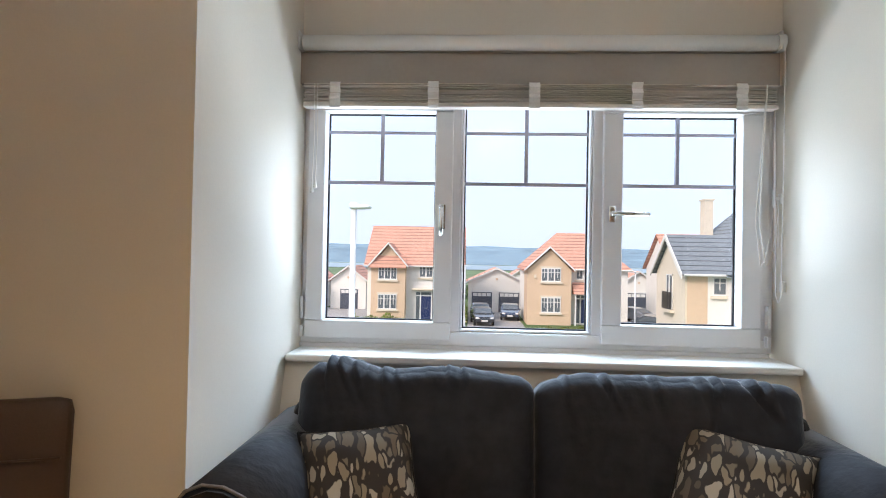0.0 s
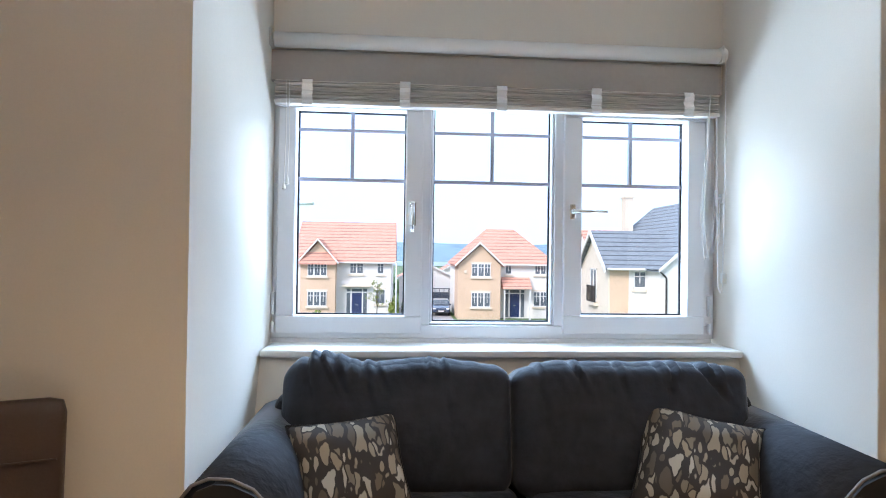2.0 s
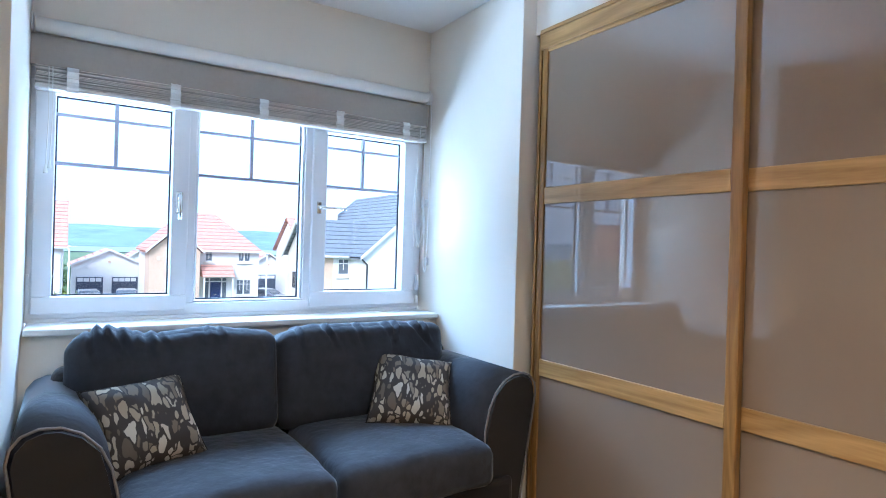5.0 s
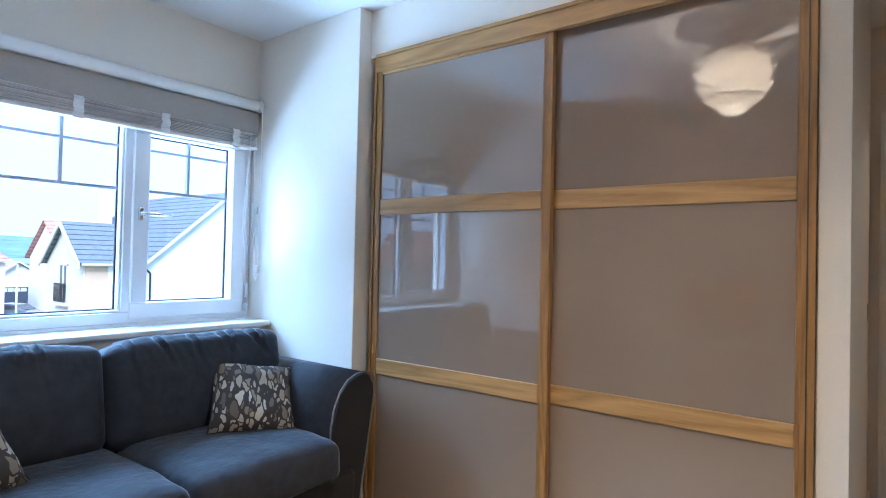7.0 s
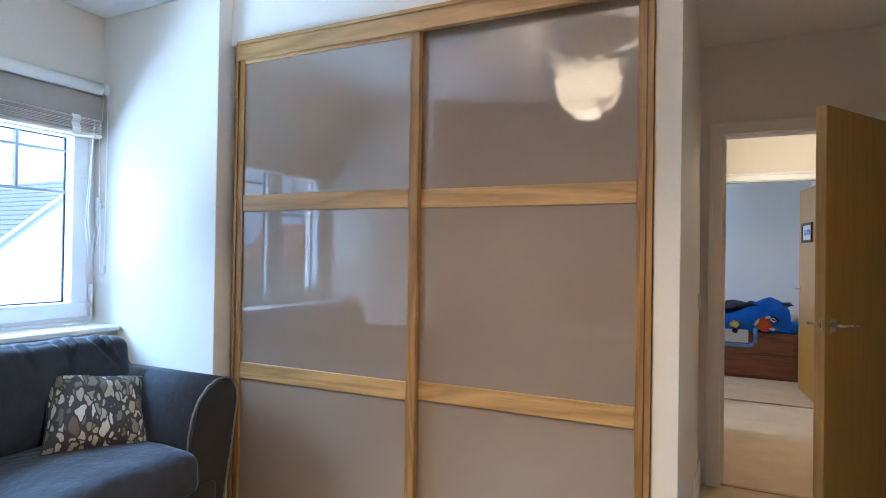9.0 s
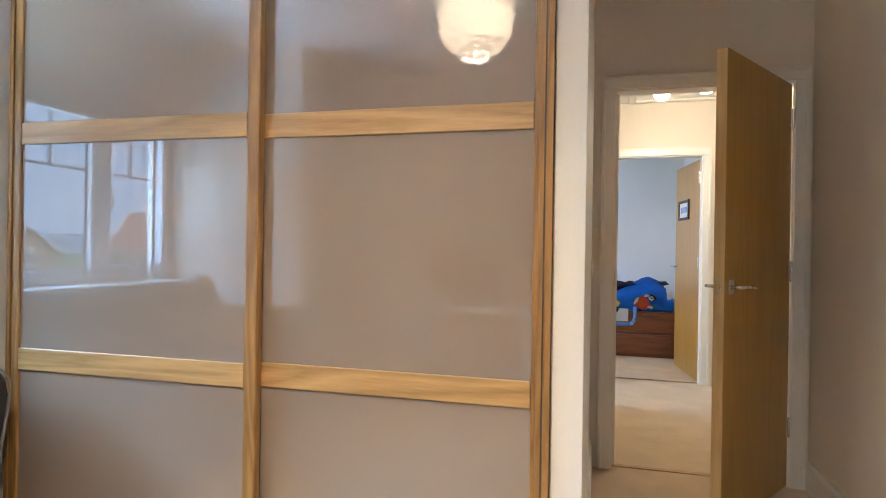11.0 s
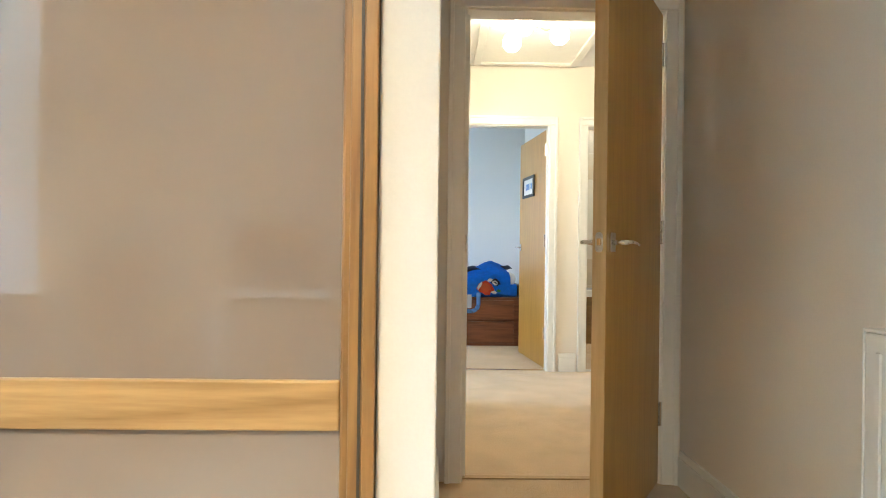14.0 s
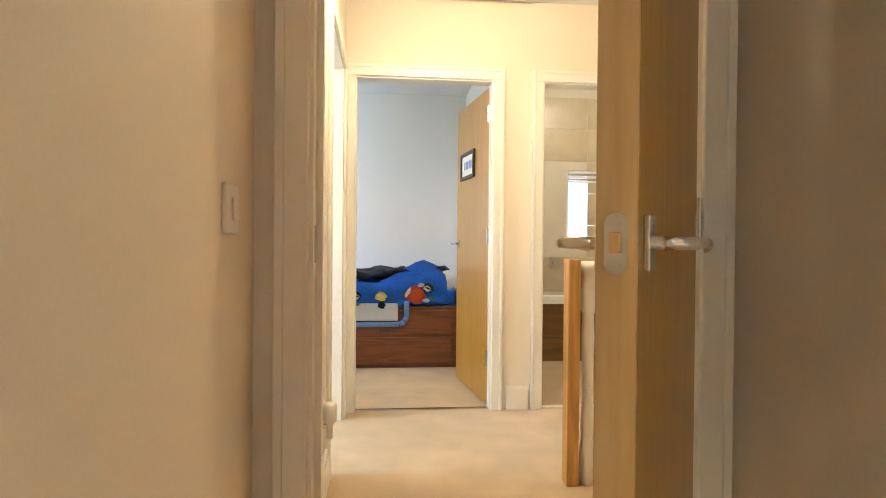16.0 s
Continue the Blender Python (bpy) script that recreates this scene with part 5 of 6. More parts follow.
# ---------------------------------------------------------------- bathroom
def bathroom():
    me = mesh_of("tile", one(-0.006, 0.0, 0.002, 0.498, 0.002, 0.298, bevel=0.0015, seg=1), M_TILE, False)
    for i in range(4):
        for j in range(8):
            y, z = -3.7 + 0.5 * i + 0.1, 0.3 * j
            if i == 2 and 3 <= j <= 5:
                continue
            ob = new("tile", me)
            ob.parent = bath_wall
            ob.matrix_basis = pose(BX, y, z)
    b = thing("bathtub", "white bathtub with a brown wooden side panel", "bathtub", pose(6.69, -2.35, 0))
    bm = one(0.0, 0.40, -0.82, 0.72, 0.50, 0.575, bevel=0.012)
    part("rim", bm, M_BATH, b)
    part("rim_lip", one(-0.012, 0.03, -0.82, 0.72, 0.50, 0.53, bevel=0.006), M_BATH, b)
    part("side_panel", one(0.01, 0.03, -0.82, 0.72, 0.0, 0.50, bevel=0.003), M_MAHOG_Z, b, "brown wood-grain bath panel")
    w = thing("window_2", "narrow bathroom window with a raised blind", "window", kind="structure")
    for d in ((-2.72, -2.69, 1.05, 1.72), (-2.43, -2.40, 1.05, 1.72), (-2.69, -2.43, 1.05, 1.09), (-2.69, -2.43, 1.68, 1.72)):
        part("window_frame", one(BX + 0.03, BX + 0.08, d[0], d[1], d[2], d[3], bevel=0.003), M_UPVC, w)
    pane = part("pane", one(BX + 0.05, BX + 0.056, -2.69, -2.43, 1.09, 1.68), M_GLASS, w)
    pane.visible_shadow = False
    bl = thing("bathroom_blind", "small grey blind rolled up over the bathroom window", "blind", pose(BX - 0.02, -2.56, 1.60))
    for i in range(5):
        part("fold", one(-0.012, 0.012, -0.15, 0.15, 0.022 * i, 0.022 * i + 0.018, bevel=0.004), M_BLIND if i % 2 else M_ROLLER, bl)
    p = thing("shower_control", "square chrome control plate on the tiles", "tap", pose(BX - 0.008, -2.285, 0.845))
    part("plate", one(-0.008, 0, -0.05, 0.05, -0.055, 0.055, bevel=0.003), M_CHROME, p)
    part("knob", tube(bmesh.new(), (-0.03, 0, 0), (-0.008, 0, 0), 0.016, seg=14), M_CHROME, p)
    # glowing strip added above the doorway's view, to light the bathroom
    l = thing("ceiling_light", "unseen glowing strip added to the bathroom ceiling for light", "lamp", pose(6.05, -2.3, 2.47))
    part("base", one(-0.05, 0.05, -0.3, 0.3, 0.012, 0.03), M_PLASTIC, l)
    part("diffuser", one(-0.04, 0.04, -0.28, 0.28, -0.02, 0.012, bevel=0.01), M_GLOBE, l)


bathroom()

# ---------------------------------------------------------------- outdoors, seen from the upper floor
GZ = -4.45


def sheet(name, x0, x1, rows_yz, material, label, category, nx=2, rough=0.0):
    bm = bmesh.new()
    lines = []
    for y, z in rows_yz:
        lines.append([bm.verts.new((x0 + (x1 - x0) * i / nx, y, z + rough * noise.noise(Vector((i * 0.7, y * 0.001, 0))))) for i in range(nx + 1)])
    for a, b in zip(lines, lines[1:]):
        for i in range(nx):
            bm.faces.new((a[i], a[i + 1], b[i + 1], b[i]))
    return solid(name, bm, material, label, category)


sheet("ground", -3000, 3000, ((-60, GZ), (70, GZ), (95, GZ - 1.5), (160, -12), (400, -22), (1500, -30), (3600, -34), (6000, -34)), M_FIELD,
      "green fields falling away beyond the estate", "ground", 24)
solid("lawn", one(-60, 60, 44.5, 80, GZ - 0.1, GZ + 0.02), M_GRASS, "front lawns of the houses", "lawn")
solid("road", one(-80, 80, 35.5, 42.5, GZ - 0.2, GZ + 0.03), M_ASPHALT, "grey asphalt road", "road")
solid("pavement", one(-80, 80, 42.5, 44.6, GZ - 0.2, GZ + 0.14), M_PAVING, "pale paved footway with a kerb", "pavement")
solid("driveway", one(-0.2, 4.6, 44.6, 62, GZ, GZ + 0.05), M_PAVING, "block-paved driveway between the houses", "driveway")
solid("driveway_west", one(-16, -9.9, 44.6, 63, GZ, GZ + 0.05), M_PAVING, "block-paved driveway", "driveway")
solid("driveway_east", one(14.4, 19.5, 44.6, 64, GZ, GZ + 0.05), M_PAVING, "block-paved driveway", "driveway")
sheet("water", -3000, 3000, ((1500, -28.5), (2600, -30.5)), M_WATER, "pale strip of distant water", "water")


def hills():
    bm = bmesh.new()
    n = 90
    lines = []
    for k in range(9):
        f = k / 8
        line = []
        for i in range(n + 1):
            x = -4200 + 8400 * i / n
            top = 88 + 34 * noise.noise(Vector((x * 0.0007, 2.0, 0))) + 9 * noise.noise(Vector((x * 0.004, 5.0, 0)))
            line.append(bm.verts.new((x, 2900 + 1500 * f, -38 + (top + 38) * math.sin(f * 1.5708) ** 1.3)))
        lines.append(line)
    for a, b in zip(lines, lines[1:]):
        for i in range(n):
            bm.faces.new((a[i], a[i + 1], b[i + 1], b[i]))
    solid("backdrop_hills", bm, M_HILL, "long hills on the horizon, coloured pale blue for haze", "hills", smooth=True)


hills()


def clump(name, label, category, x0, x1, y0, y1, z0, h, n, size, material, seed):
    """Foliage: many small tilted leaves filling an uneven band."""
    rnd = random.Random(seed)
    bm = bmesh.new()
    for _ in range(n):
        x, y = rnd.uniform(x0, x1), rnd.uniform(y0, y1)
        top = h * (0.62 + 0.55 * noise.noise(Vector((x * 1.1, y, seed))))
        z = z0 + max(0.05, top) * rnd.random() ** 0.6
        q = Euler((rnd.uniform(-1.2, 1.2), rnd.uniform(-1.2, 1.2), rnd.uniform(0, 6.28))).to_matrix()
        s = size * rnd.uniform(0.6, 1.4)
        bm.faces.new([bm.verts.new(Vector((x, y, z)) + q @ Vector((a * s, b * s * 0.6, 0))) for a, b in ((-1, 0), (0, -1), (1, 0), (0, 1))])
    return solid(name, bm, material, label, category, kind="stuff")


clump("hedge", "low yellow-green garden hedge", "hedge", -9.4, -5.3, 46.6, 47.6, GZ, 1.25, 1500, 0.10, M_LEAF, 1)
clump("hedge", "low clipped green hedge", "hedge", 6.0, 11.6, 45.4, 46.2, GZ, 0.75, 1800, 0.09, M_LEAF, 2)
clump("hedge", "low green garden hedge", "hedge", -3.4, -0.5, 46.4, 47.2, GZ, 0.85, 900, 0.09, M_LEAF, 3)
clump("hedge", "low green garden hedge", "hedge", 11.9, 14.3, 45.4, 46.4, GZ, 0.9, 800, 0.09, M_LEAF, 4)
clump("far_trees", "dark band of distant trees", "trees", -60, 60, 110, 150, -9.5, 5.0, 2600, 0.75, M_TREE, 5)
clump("far_trees", "dark band of distant trees", "trees", -200, 220, 330, 420, -23, 10, 3000, 2.2, M_TREE, 6)
clump("hedge", "shrubs beside the driveway", "hedge", -1.1, -0.3, 50, 56, GZ, 2.2, 700, 0.14, M_LEAF, 7)


def small_tree(x, y, h, seed):
    t = thing("young_tree", "young garden tree with thin leaves", "tree", pose(x, y, GZ))
    rnd = random.Random(seed)
    part("trunk", tube(bmesh.new(), (0, 0, 0), (0.05, 0, h), 0.05, 0.012, seg=8), M_BARK, t)
    bm, lf = bmesh.new(), bmesh.new()
    for i in range(14):
        z = h * (0.35 + 0.6 * i / 14)
        a, l = rnd.uniform(0, 6.28), rnd.uniform(0.4, 0.95) * (1.15 - 0.6 * i / 14)
        tip = Vector((l * math.cos(a), l * math.sin(a), z + 0.5 * l))
        tube(bm, (0.03, 0, z), tip, 0.015, 0.005, seg=5)
        for _ in range(26):
            p = Vector((0.03, 0, z)).lerp(tip, rnd.uniform(0.3, 1.1)) + Vector([rnd.gauss(0, 0.07) for _ in range(3)])
            q = Euler((rnd.uniform(0, 3), rnd.uniform(0, 3), rnd.uniform(0, 3))).to_matrix()
            lf.faces.new([lf.verts.new(p + q @ Vector((u * 0.055, v * 0.04, 0))) for u, v in ((-1, 0), (0, -1), (1, 0), (0, 1))])
    part("limbs", bm, M_BARK, t)
    part("crown", lf, M_LEAF, t)


small_tree(-2.0, 47.6, 3.6, 3)


def house_window(parent, x, z, w, h, y, bars=2, m=None):
    """A casement on a wall facing -y: white frame, stone sill, dark panes."""
    fr = bmesh.new()
    box(fr, x - w / 2, x + w / 2, y - 0.06, y + 0.02, z, z + 0.09)
    box(fr, x - w / 2, x + w / 2, y - 0.06, y + 0.02, z + h - 0.09, z + h)
    step = w / bars
    for i in range(bars + 1):
        c = x - w / 2 + step * i
        box(fr, c - 0.06 if i else c, c + 0.06 if i < bars else c, y - 0.062, y + 0.02, z, z + h)
    win = part("window", fr, M_TRIM, parent)
    for i in range(bars):
        a = x - w / 2 + step * i + 0.06
        part("pane", one(a, a + step - 0.12, y - 0.03, y - 0.01, z + 0.09, z + h - 0.09), M_DARKPANE, win)
        part("glazing_bar", one(a, a + step - 0.12, y - 0.045, y - 0.03, z + h * 0.66, z + h * 0.66 + 0.05), M_TRIM, win)
        part("glazing_bar", one(a + step / 2 - 0.085, a + step / 2 - 0.035, y - 0.045, y - 0.03, z + h * 0.3, z + h - 0.09), M_TRIM, win)
    part("window_sill", one(x - w / 2 - 0.12, x + w / 2 + 0.12, y - 0.14, y, z - 0.16, z), M_CREAM, parent)
    part("window_surround", one(x - w / 2 - 0.10, x + w / 2 + 0.10, y - 0.03, y, z + h, z + h + 0.14), M_CREAM, parent)


def house_door(parent, x, z, y):
    fr = bmesh.new()
    for a in (-0.95, -0.5, 0.5, 0.95):
        box(fr, x + a - 0.06, x + a + 0.06, y - 0.05, y, z, z + 2.5)
    box(fr, x - 1.0, x + 1.0, y - 0.05, y, z + 2.1, z + 2.2)
    box(fr, x - 1.0, x + 1.0, y - 0.05, y, z + 2.45, z + 2.55)
    d = part("door_surround", fr, M_TRIM, parent)
    part("front_door", one(x - 0.44, x + 0.44, y - 0.03, y - 0.005, z, z + 2.1), M_BLUEDOOR, d, "navy front door")
    for a in (-0.72, 0.72):
        part("side_light", one(x + a - 0.17, x + a + 0.17, y - 0.03, y - 0.005, z, z + 2.1), M_DARKPANE, d)
    part("fanlight", one(x - 0.95, x + 0.95, y - 0.03, y - 0.005, z + 2.2, z + 2.45), M_DARKPANE, d)
    part("letter_plate", one(x - 0.13, x + 0.13, y - 0.04, y - 0.03, z + 1.0, z + 1.07), M_CHROME, d)


def ridge_roof(parent, x0, x1, y0, y1, eave, ridge, material, hip=0.0, over=0.3, along="x"):
    bm = bmesh.new()
    if along == "x":
        ym = (y0 + y1) / 2
        a, b = (x0 - over, x1 + over)
        e = [(a, y0 - over, eave), (b, y0 - over, eave), (b, y1 + over, eave), (a, y1 + over, eave)]
        r = [(a + hip, ym, ridge), (b - hip, ym, ridge)]
        q = ((e[0], e[1], r[1], r[0]), (e[2], e[3], r[0], r[1]))
        ends = ((e[3], e[0], r[0]), (e[1], e[2], r[1]))
    else:
        xm = (x0 + x1) / 2
        a, b = y0 - over, y1 + over
        e = [(x0 - over, a, eave), (x1 + over, a, eave), (x1 + over, b, eave), (x0 - over, b, eave)]
        r = [(xm, a + hip, ridge), (xm, b - hip, ridge)]
        q = ((e[3], e[0], r[0], r[1]), (e[1], e[2], r[1], r[0]))
        ends = ((e[0], e[1], r[0]), (e[2], e[3], r[1]))
    for f in q:
        bm.faces.new([bm.verts.new(p) for p in f])
    if hip:
        for f in ends:
            bm.faces.new([bm.verts.new(p) for p in f])
    bmesh.ops.remove_doubles(bm, verts=bm.verts[:], dist=0.001)
    for v in bm.verts:
        v.co.z += 0.10
    lower = bmesh.ops.duplicate(bm, geom=bm.verts[:] + bm.edges[:] + bm.faces[:])
    for v in lower["geom"]:
        if isinstance(v, bmesh.types.BMVert):
            v.co.z -= 0.13
    return part("roof", bm, material, parent)


def barge(parent, x0, x1, xm, y, eave, ridge, over=0.3, axis="y"):
    """White boards along a gable's two slopes."""
    for a in (x0 - over, x1 + over):
        bm = prism(bmesh.new(), [(a, eave - 0.06), (a, eave + 0.12), (xm, ridge + 0.14), (xm, ridge - 0.05)], axis, y - 0.06, y + 0.02)
        part("bargeboard", bm, M_TRIM, parent)


def gable_wall(parent, x0, x1, xm, y0, y1, base, eave, ridge, material, axis="y"):
    return part("wall", prism(bmesh.new(), [(x0, base), (x1, base), (x1, eave), (xm, ridge), (x0, eave)], axis, y0, y1), material, parent)


def house_a():
    h = thing("detached_house", "two-storey white rendered house with a red tiled roof", "house", pose(0, 0, 0), "houses across the road")
    x0, x1, y0, y1, eave = -9.25, -0.85, 52.0, 60.5, 0.55
    gable_wall(h, y0, y1, (y0 + y1) / 2, x0, x1, GZ, eave, 4.05, M_RENDER, "x")
    ridge_roof(h, x0, x1, y0, y1, eave - 0.15, 4.15, M_REDTILE)
    bx0, bx1, by = -8.75, -5.75, 51.0
    gable_wall(h, bx0, bx1, (bx0 + bx1) / 2, by, y0 + 2, GZ, 0.45, 2.25, M_STONE)
    ridge_roof(h, bx0, bx1, by, 55.0, 0.35, 2.40, M_REDTILE, along="y")
    barge(h, bx0, bx1, (bx0 + bx1) / 2, by - 0.3, 0.35, 2.40)
    part("bay_canopy", prism(bmesh.new(), [(50.55, 0.28), (51.0, 0.28), (51.0, 1.35)], "x", bx0 - 0.1, bx1 + 0.1), M_REDTILE, h)
    house_window(h, -7.3, -0.75, 1.65, 1.15, by, 3)
    house_window(h, -7.3, -3.35, 1.65, 1.35, by, 3)
    house_window(h, -4.0, -0.55, 1.2, 1.0, y0, 2)
    house_window(h, -1.9, -0.55, 0.6, 1.0, y0, 1)
    house_window(h, -1.9, -3.2, 0.9, 1.35, y0, 1)
    house_door(h, -3.95, GZ + 0.15, y0)
    part("door_hood", one(-5.2, -2.7, y0 - 0.5, y0, GZ + 2.78, GZ + 2.95, bevel=0.03), M_CREAM, h)
    part("gutter", tube(bmesh.new(), (x0 - 0.3, y0 - 0.38, eave - 0.1), (x1 + 0.3, y0 - 0.38, eave - 0.1), 0.07, seg=8), M_TRIM, h)
    part("downpipe", tube(bmesh.new(), (x1 - 0.15, y0 - 0.08, GZ), (x1 - 0.15, y0 - 0.08, eave), 0.045, seg=8), M_TRIM, h)
    return h


def house_b():
    h = thing("detached_house", "two-storey peach stone house with a hipped red roof", "house", pose(0, 0, 0), "houses across the road")
    x0, x1, y0, y1, eave = 5.0, 13.9, 52.4, 60.0, 0.50
    part("wall", one(x0, x1, y0, y1, GZ, eave), M_RENDER, h)
    ridge_roof(h, x0, x1, y0, y1, eave - 0.1, 3.75, M_REDTILE, hip=3.4)
    bx0, bx1, by = 4.95, 8.75, 51.3
    gable_wall(h, bx0, bx1, (bx0 + bx1) / 2 + 0.1, by, y0 + 2, GZ, 0.40, 2.15, M_STONE)
    ridge_roof(h, bx0, bx1, by, 56.0, 0.30, 2.32, M_REDTILE, along="y")
    barge(h, bx0, bx1, (bx0 + bx1) / 2, by - 0.3, 0.30, 2.32)
    house_window(h, 7.0, -0.65, 1.7, 1.2, by, 3)
    house_window(h, 7.0, -3.35, 1.7, 1.35, by, 3)
    house_window(h, 9.65, -0.45, 0.6, 1.0, y0, 1)
    house_window(h, 12.6, -0.45, 1.05, 1.05, y0, 2)
    house_window(h, 12.6, -3.35, 1.25, 1.4, y0, 2)
    house_door(h, 10.25, GZ + 0.15, y0)
    part("porch_roof", prism(bmesh.new(), [(y0 - 1.2, GZ + 2.75), (y0, GZ + 2.75), (y0, GZ + 3.75)], "x", 9.0, 11.6), M_REDTILE, h)
    for x in (9.15, 11.45):
        part("porch_post", one(x - 0.06, x + 0.06, y0 - 1.1, y0 - 0.98, GZ, GZ + 2.75), M_TRIM, h)
    part("alarm_box", one(5.5, 5.72, by - 0.08, by, -0.35, -0.05, bevel=0.03), M_CREAM, h)
    part("gutter", tube(bmesh.new(), (bx1, y0 - 0.38, eave - 0.08), (x1 + 0.3, y0 - 0.38, eave - 0.08), 0.07, seg=8), M_TRIM, h)
    return h


def garage(x0, x1, y, eave, apex, doors, roof_m=None, depth=7.0):
    g = thing("garage", "white gabled garage with dark panelled doors", "garage", pose(0, 0, 0), "garages behind the houses")
    xm = (x0 + x1) / 2
    gable_wall(g, x0, x1, xm, y, y + depth, GZ, eave, apex, M_RENDER)
    ridge_roof(g, x0, x1, y, y + depth, eave - 0.1, apex + 0.08, roof_m or M_REDTILE, along="y")
    barge(g, x0, x1, xm, y - 0.3, eave - 0.1, apex + 0.08)
    n = len(doors)
    for c, w in doors:
        d = part("garage_door", one(c - w / 2, c + w / 2, y - 0.04, y + 0.02, GZ, GZ + 2.15), M_CHARDOOR, g, "dark panelled garage door")
        for i in range(4):
            a = c - w / 2 + 0.12 + i * (w - 0.2) / 4
            part("door_light", one(a, a + (w - 0.2) / 4 - 0.06, y - 0.06, y - 0.04, GZ + 1.72, GZ + 2.06), M_TRIM, d)
        part("lintel", one(c - w / 2 - 0.1, c + w / 2 + 0.1, y - 0.05, y, GZ + 2.15, GZ + 2.32), M_TRIM, g)
    part("vent", tube(bmesh.new(), (xm, y - 0.05, eave + 0.35), (xm, y, eave + 0.35), 0.13, seg=12), M_STONE, g)


def house_c():
    h = thing("slate_roofed_house", "cream stone house with grey slate roof and balcony", "house", pose(0, 0, 0), "houses across the road")
    eave, x0, y0, y1 = 0.68, 11.9, 33.0, 38.0
    gable_wall(h, y0, y1, (y0 + y1) / 2, x0, 20.0, GZ, eave, 2.75, M_CREAM, "x")
    ridge_roof(h, x0, 20.0, y0, y1, eave - 0.12, 2.82, M_SLATE)
    ym = (y0 + y1) / 2
    for a in (y0 - 0.3, y1 + 0.3):
        part("bargeboard", prism(bmesh.new(), [(a, eave - 0.3), (a, eave), (ym, 2.96), (ym, 2.66)], "x", x0 - 0.36, x0 - 0.28), M_TRIM, h)
    part("stone_panel", one(12.0, 13.1, y0 - 0.05, y0, -3.6, eave - 0.1), M_STONE, h)
    part("wall_front", one(13.1, 14.2, y0 - 0.03, y0, GZ, eave - 0.1), M_RENDER, h)
    house_window(h, 13.75, -0.55, 0.75, 1.05, y0 - 0.03, 1)
    house_window(h, 12.6, GZ + 0.4, 0.9, 0.9, y0, 1)
    # main block with its gable to the road
    gx0, gx1, gy = 14.15, 24.0, 31.0
    xm, rz = 19.1, 4.85
    gable_wall(h, gx0, gx1, xm, gy, 43.0, GZ, eave, rz, M_RENDER)
    ridge_roof(h, gx0, gx1, gy, 43.0, eave - 0.15, rz + 0.1, M_SLATE, along="y", over=0.25)
    barge(h, gx0, gx1, xm, gy - 0.25, eave - 0.15, rz + 0.1, 0.25)
    part("downpipe", sweep(bmesh.new(), [(gx0 - 0.2, gy - 0.1, eave - 0.1), (gx0 + 0.25, gy - 0.08, eave - 0.5), (gx0 + 0.25, gy - 0.08, GZ)], 0.05, 8), M_BLACK, h)
    part("gutter", tube(bmesh.new(), (x0 - 0.2, y0 - 0.38, eave - 0.1), (14.0, y0 - 0.38, eave - 0.1), 0.07, seg=8), M_TRIM, h)
    c = part("chimney", one(16.25, 16.85, 41.6, 42.4, 2.0, 5.62), M_CREAM, h, "stone chimney")
    part("chimney_cap", one(16.18, 16.92, 41.53, 42.47, 5.62, 5.74), M_CREAM, c)
    # balcony door on the end gable
    for dy in (ym - 0.55, ym):
        fr = bmesh.new()
        box(fr, x0 - 0.06, x0, dy, dy + 0.07, -1.5, 0.55)
        box(fr, x0 - 0.06, x0, dy + 0.48, dy + 0.55, -1.5, 0.55)
        box(fr, x0 - 0.06, x0, dy, dy + 0.55, 0.48, 0.55)
        d = part("balcony_door", fr, M_TRIM, h)
        part("pane", one(x0 - 0.03, x0 - 0.01, dy + 0.07, dy + 0.48, -1.5, 0.48), M_DARKPANE, d)
    rail = bmesh.new()
    for z in (-1.5, -0.55):
        box(rail, x0 - 0.24, x0 - 0.2, ym - 0.75, ym + 0.75, z, z + 0.06)
    r = part("balcony_rail", rail, M_BLACK, h, "black iron balcony rail")
    for i in range(11):
        y = ym - 0.73 + 0.146 * i
        part("bar", one(x0 - 0.235, x0 - 0.205, y - 0.02, y + 0.02, -1.5, -0.55), M_BLACK, r)
    part("balcony_slab", one(x0 - 0.25, x0, ym - 0.8, ym + 0.8, -1.7, -1.52), M_CREAM, h)
    fr = one(x0 - 0.05, x0, ym - 1.5, ym - 0.6, GZ + 0.3, GZ + 1.8)
    part("lower_window", fr, M_DARKPANE, h)


def house_d():
    h = thing("detached_house", "white gabled house with a red roof", "house", pose(0, 0, 0), "houses across the road")
    gable_wall(h, 50, 57.5, 53.7, 17.0, 27.0, GZ, 0.7, 3.6, M_RENDER, "x")
    ridge_roof(h, 17.0, 27.0, 50, 57.5, 0.6, 3.7, M_REDTILE)
    part("downpipe", tube(bmesh.new(), (16.93, 50.2, GZ), (16.93, 50.2, 0.6), 0.05, seg=8), M_TRIM, h)


row_west = house_a()
row_west_2 = house_b()
house_c()
house_d()
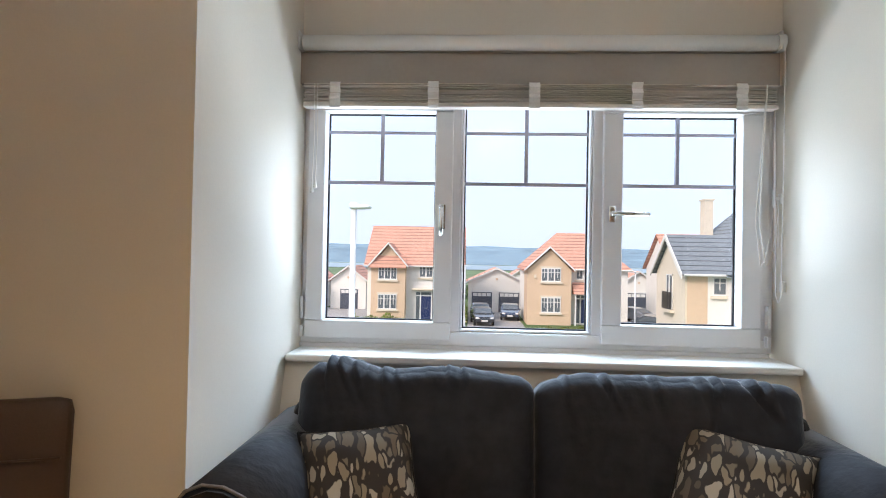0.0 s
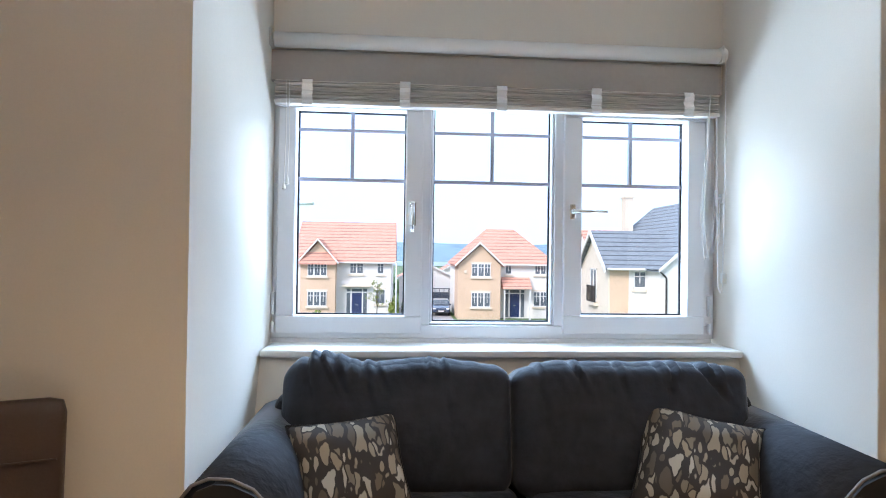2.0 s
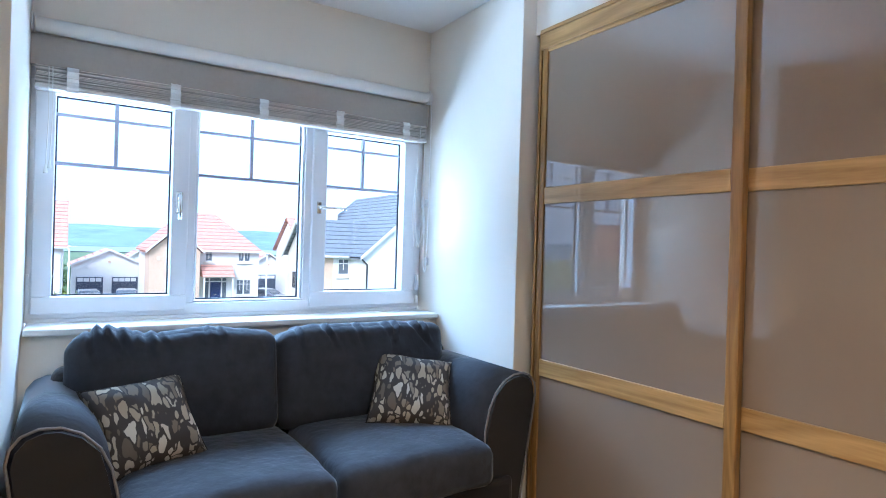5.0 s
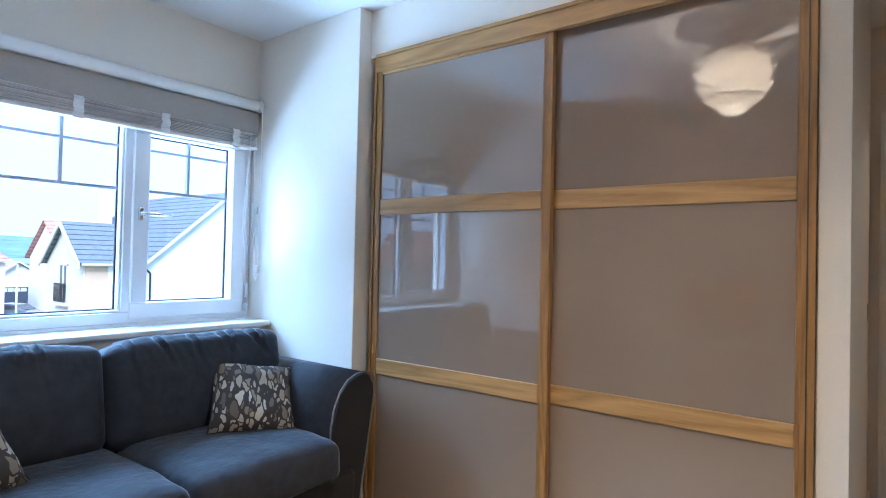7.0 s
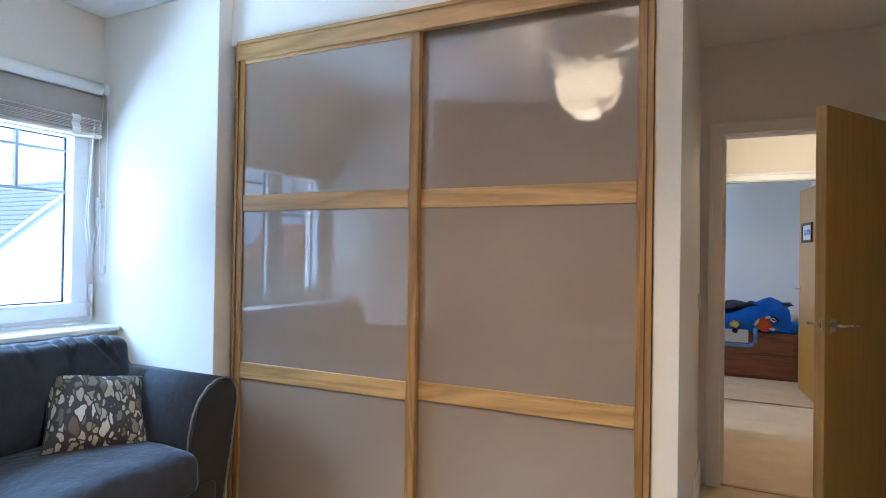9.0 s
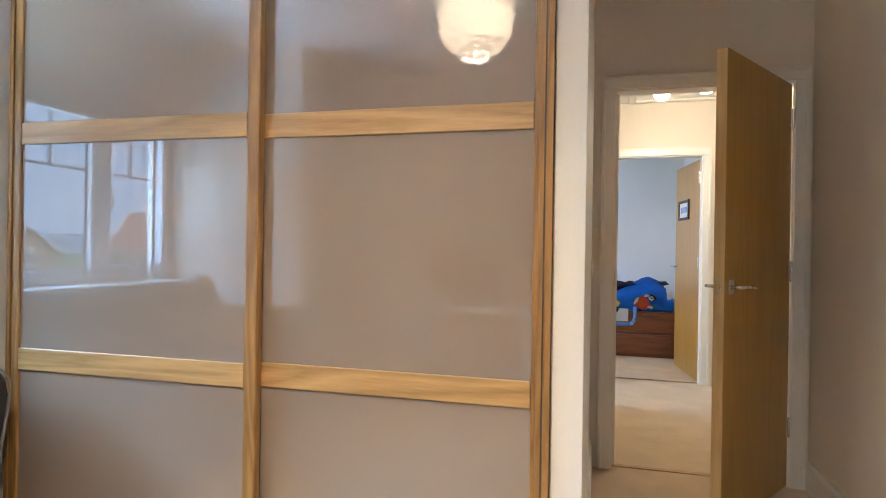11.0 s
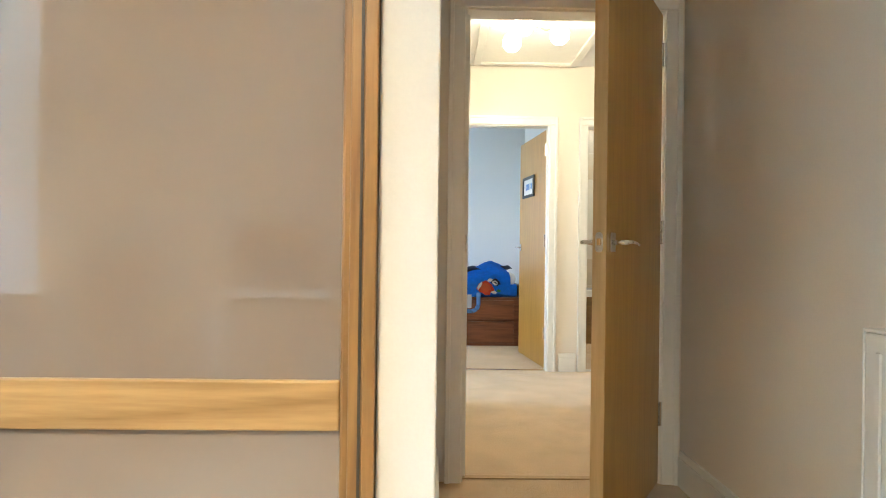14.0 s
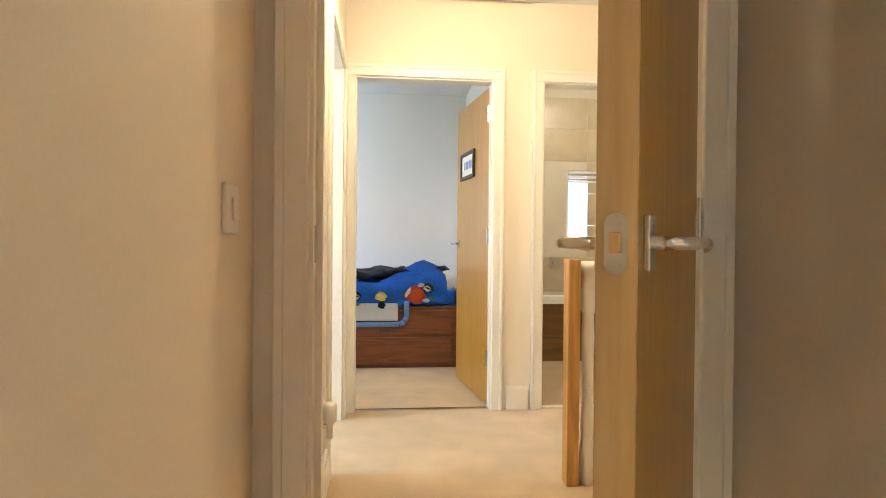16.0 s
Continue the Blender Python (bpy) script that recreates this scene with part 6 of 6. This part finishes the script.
# the row that turns the corner, seen only in the wardrobe's glass
copy_thing(row_west, pose(-46, 38, 0, 0, 0, 75) @ pose(5.05, -56, 0))
copy_thing(row_west_2, pose(-33, 47, 0, 0, 0, 20) @ pose(-9.4, -56, 0))
small_tree(-33.0, 33.0, 6.5, 8)
garage(-0.25, 5.75, 62, -1.25, 0.12, ((1.2, 2.15), (4.05, 2.15)))
garage(-15.0, -11.2, 62, -1.4, 0.05, ((-13.0, 1.9),))
garage(-19.6, -16.0, 60, -1.2, 0.3, ((-17.4, 1.8),))
garage(16.4, 21.0, 66, -1.5, 0.0, ((18.4, 2.3),))
garage(4.6, 9.6, 84, -2.0, -0.4, ((7.0, 2.2),))


def car(name, label, x, y, paint, turn=0.0):
    c = thing(name, label, "car", pose(x, y, GZ + 0.05, 0, 0, turn), "cars parked on the driveways")
    side = [(-2.0, 0.35), (-2.05, 0.62), (-1.95, 0.78), (-1.1, 0.95), (-0.45, 1.38), (0.9, 1.45), (1.75, 1.05), (2.0, 0.92), (2.02, 0.4)]
    bm = prism(bmesh.new(), [(u, v) for u, v in side], "x", -0.86, 0.86)
    for v in bm.verts:
        if v.co.z > 1.0:
            v.co.x *= 0.80
        if v.co.y < -1.9:
            v.co.x *= 0.88
    bmesh.ops.bevel(bm, geom=bm.edges[:], offset=0.05, segments=2, affect="EDGES")
    part("body", bm, paint, c)
    bm = prism(bmesh.new(), [(-1.06, 0.99), (-0.44, 1.36), (-0.40, 1.37), (-1.0, 1.0)], "x", -0.66, 0.66)
    for v in bm.verts:
        v.co.y -= 0.02
        v.co.z += 0.02
    part("windscreen", bm, M_DARKPANE, c)
    for s in (-1, 1):
        part("side_window", prism(bmesh.new(), [(-0.75, 1.02), (-0.35, 1.30), (0.85, 1.36), (1.4, 1.05)], "x", s * 0.73, s * 0.80), M_DARKPANE, c)
        part("headlight", one(s * 0.62 - 0.14, s * 0.62 + 0.14, -2.04, -1.90, 0.62, 0.76, bevel=0.03), M_BATH, c)
        part("mirror", one(s * 0.90 - 0.08, s * 0.90 + 0.08, -0.75, -0.62, 0.95, 1.06, bevel=0.02), paint, c)
        for yy in (-1.3, 1.25):
            w = part("wheel", tube(bmesh.new(), (s * 0.68, yy, 0.32), (s * 0.87, yy, 0.32), 0.32, seg=20), M_TYRE, c)
            part("rim", tube(bmesh.new(), (s * 0.85, yy, 0.32), (s * 0.885, yy, 0.32), 0.2, seg=14), M_CHROME, w)
    part("grille", one(-0.42, 0.42, -2.07, -2.0, 0.36, 0.56, bevel=0.02), M_TYRE, c)
    part("number_plate", one(-0.26, 0.26, -2.09, -2.06, 0.42, 0.53), M_PAPER, c)


car("hatchback", "dark parked hatchback on the driveway", 1.05, 50.8, M_DARKCAR, 5)
car("hatchback", "silver-blue parked car on the driveway", 0.95, 55.2, M_SILVER, 3)
car("hatchback", "blue parked hatchback by the garage", 3.75, 55.5, M_BLUECAR, -3)
car("hatchback", "silver parked car between the houses", 15.3, 54.5, M_SILVER, 40)
car("hatchback", "dark parked car beside the slate-roofed house", 14.6, 46.5, M_DARKCAR, 70)


def street_lamp(label, x, y, h, r, arm, base=None):
    s = thing("street_lamp", label, "street lamp", pose(x, y, GZ))
    part("post", tube(bmesh.new(), (0, 0, 0), (0, 0, h), r, r * 0.72, seg=16), M_GALV, s, smooth=True)
    part("post_base", tube(bmesh.new(), (0, 0, 0), (0, 0, 1.2), r * 1.5, r * 1.4, seg=16), M_GALV, s)
    bm = pad((abs(arm) / 2, r * 2.0, 0.026), 0.024, 0.0, 0.0, 6)
    for v in bm.verts:
        v.co.z *= 1.0 - 0.6 * max(0.0, v.co.x * (1 if arm > 0 else -1) / abs(arm))
    part("lantern", bm, M_GALV, s, "flat street lantern", True, pose(arm * 0.32, 0, h + 0.02))
    part("lantern_cap", ball(bmesh.new(), (0, 0, h + 0.03), r * 1.35, (1, 1, 0.75)), M_GALV, s, smooth=True)


street_lamp("white street lamp post close to the window", -1.31, 6.7, 1.83 - GZ, 0.045, 0.24)
street_lamp("slim white street lamp by the driveway", -0.45, 45.2, 5.1, 0.07, 0.5)
street_lamp("slim white street lamp beside the road", 12.1, 43.6, 4.9, 0.07, -0.9)
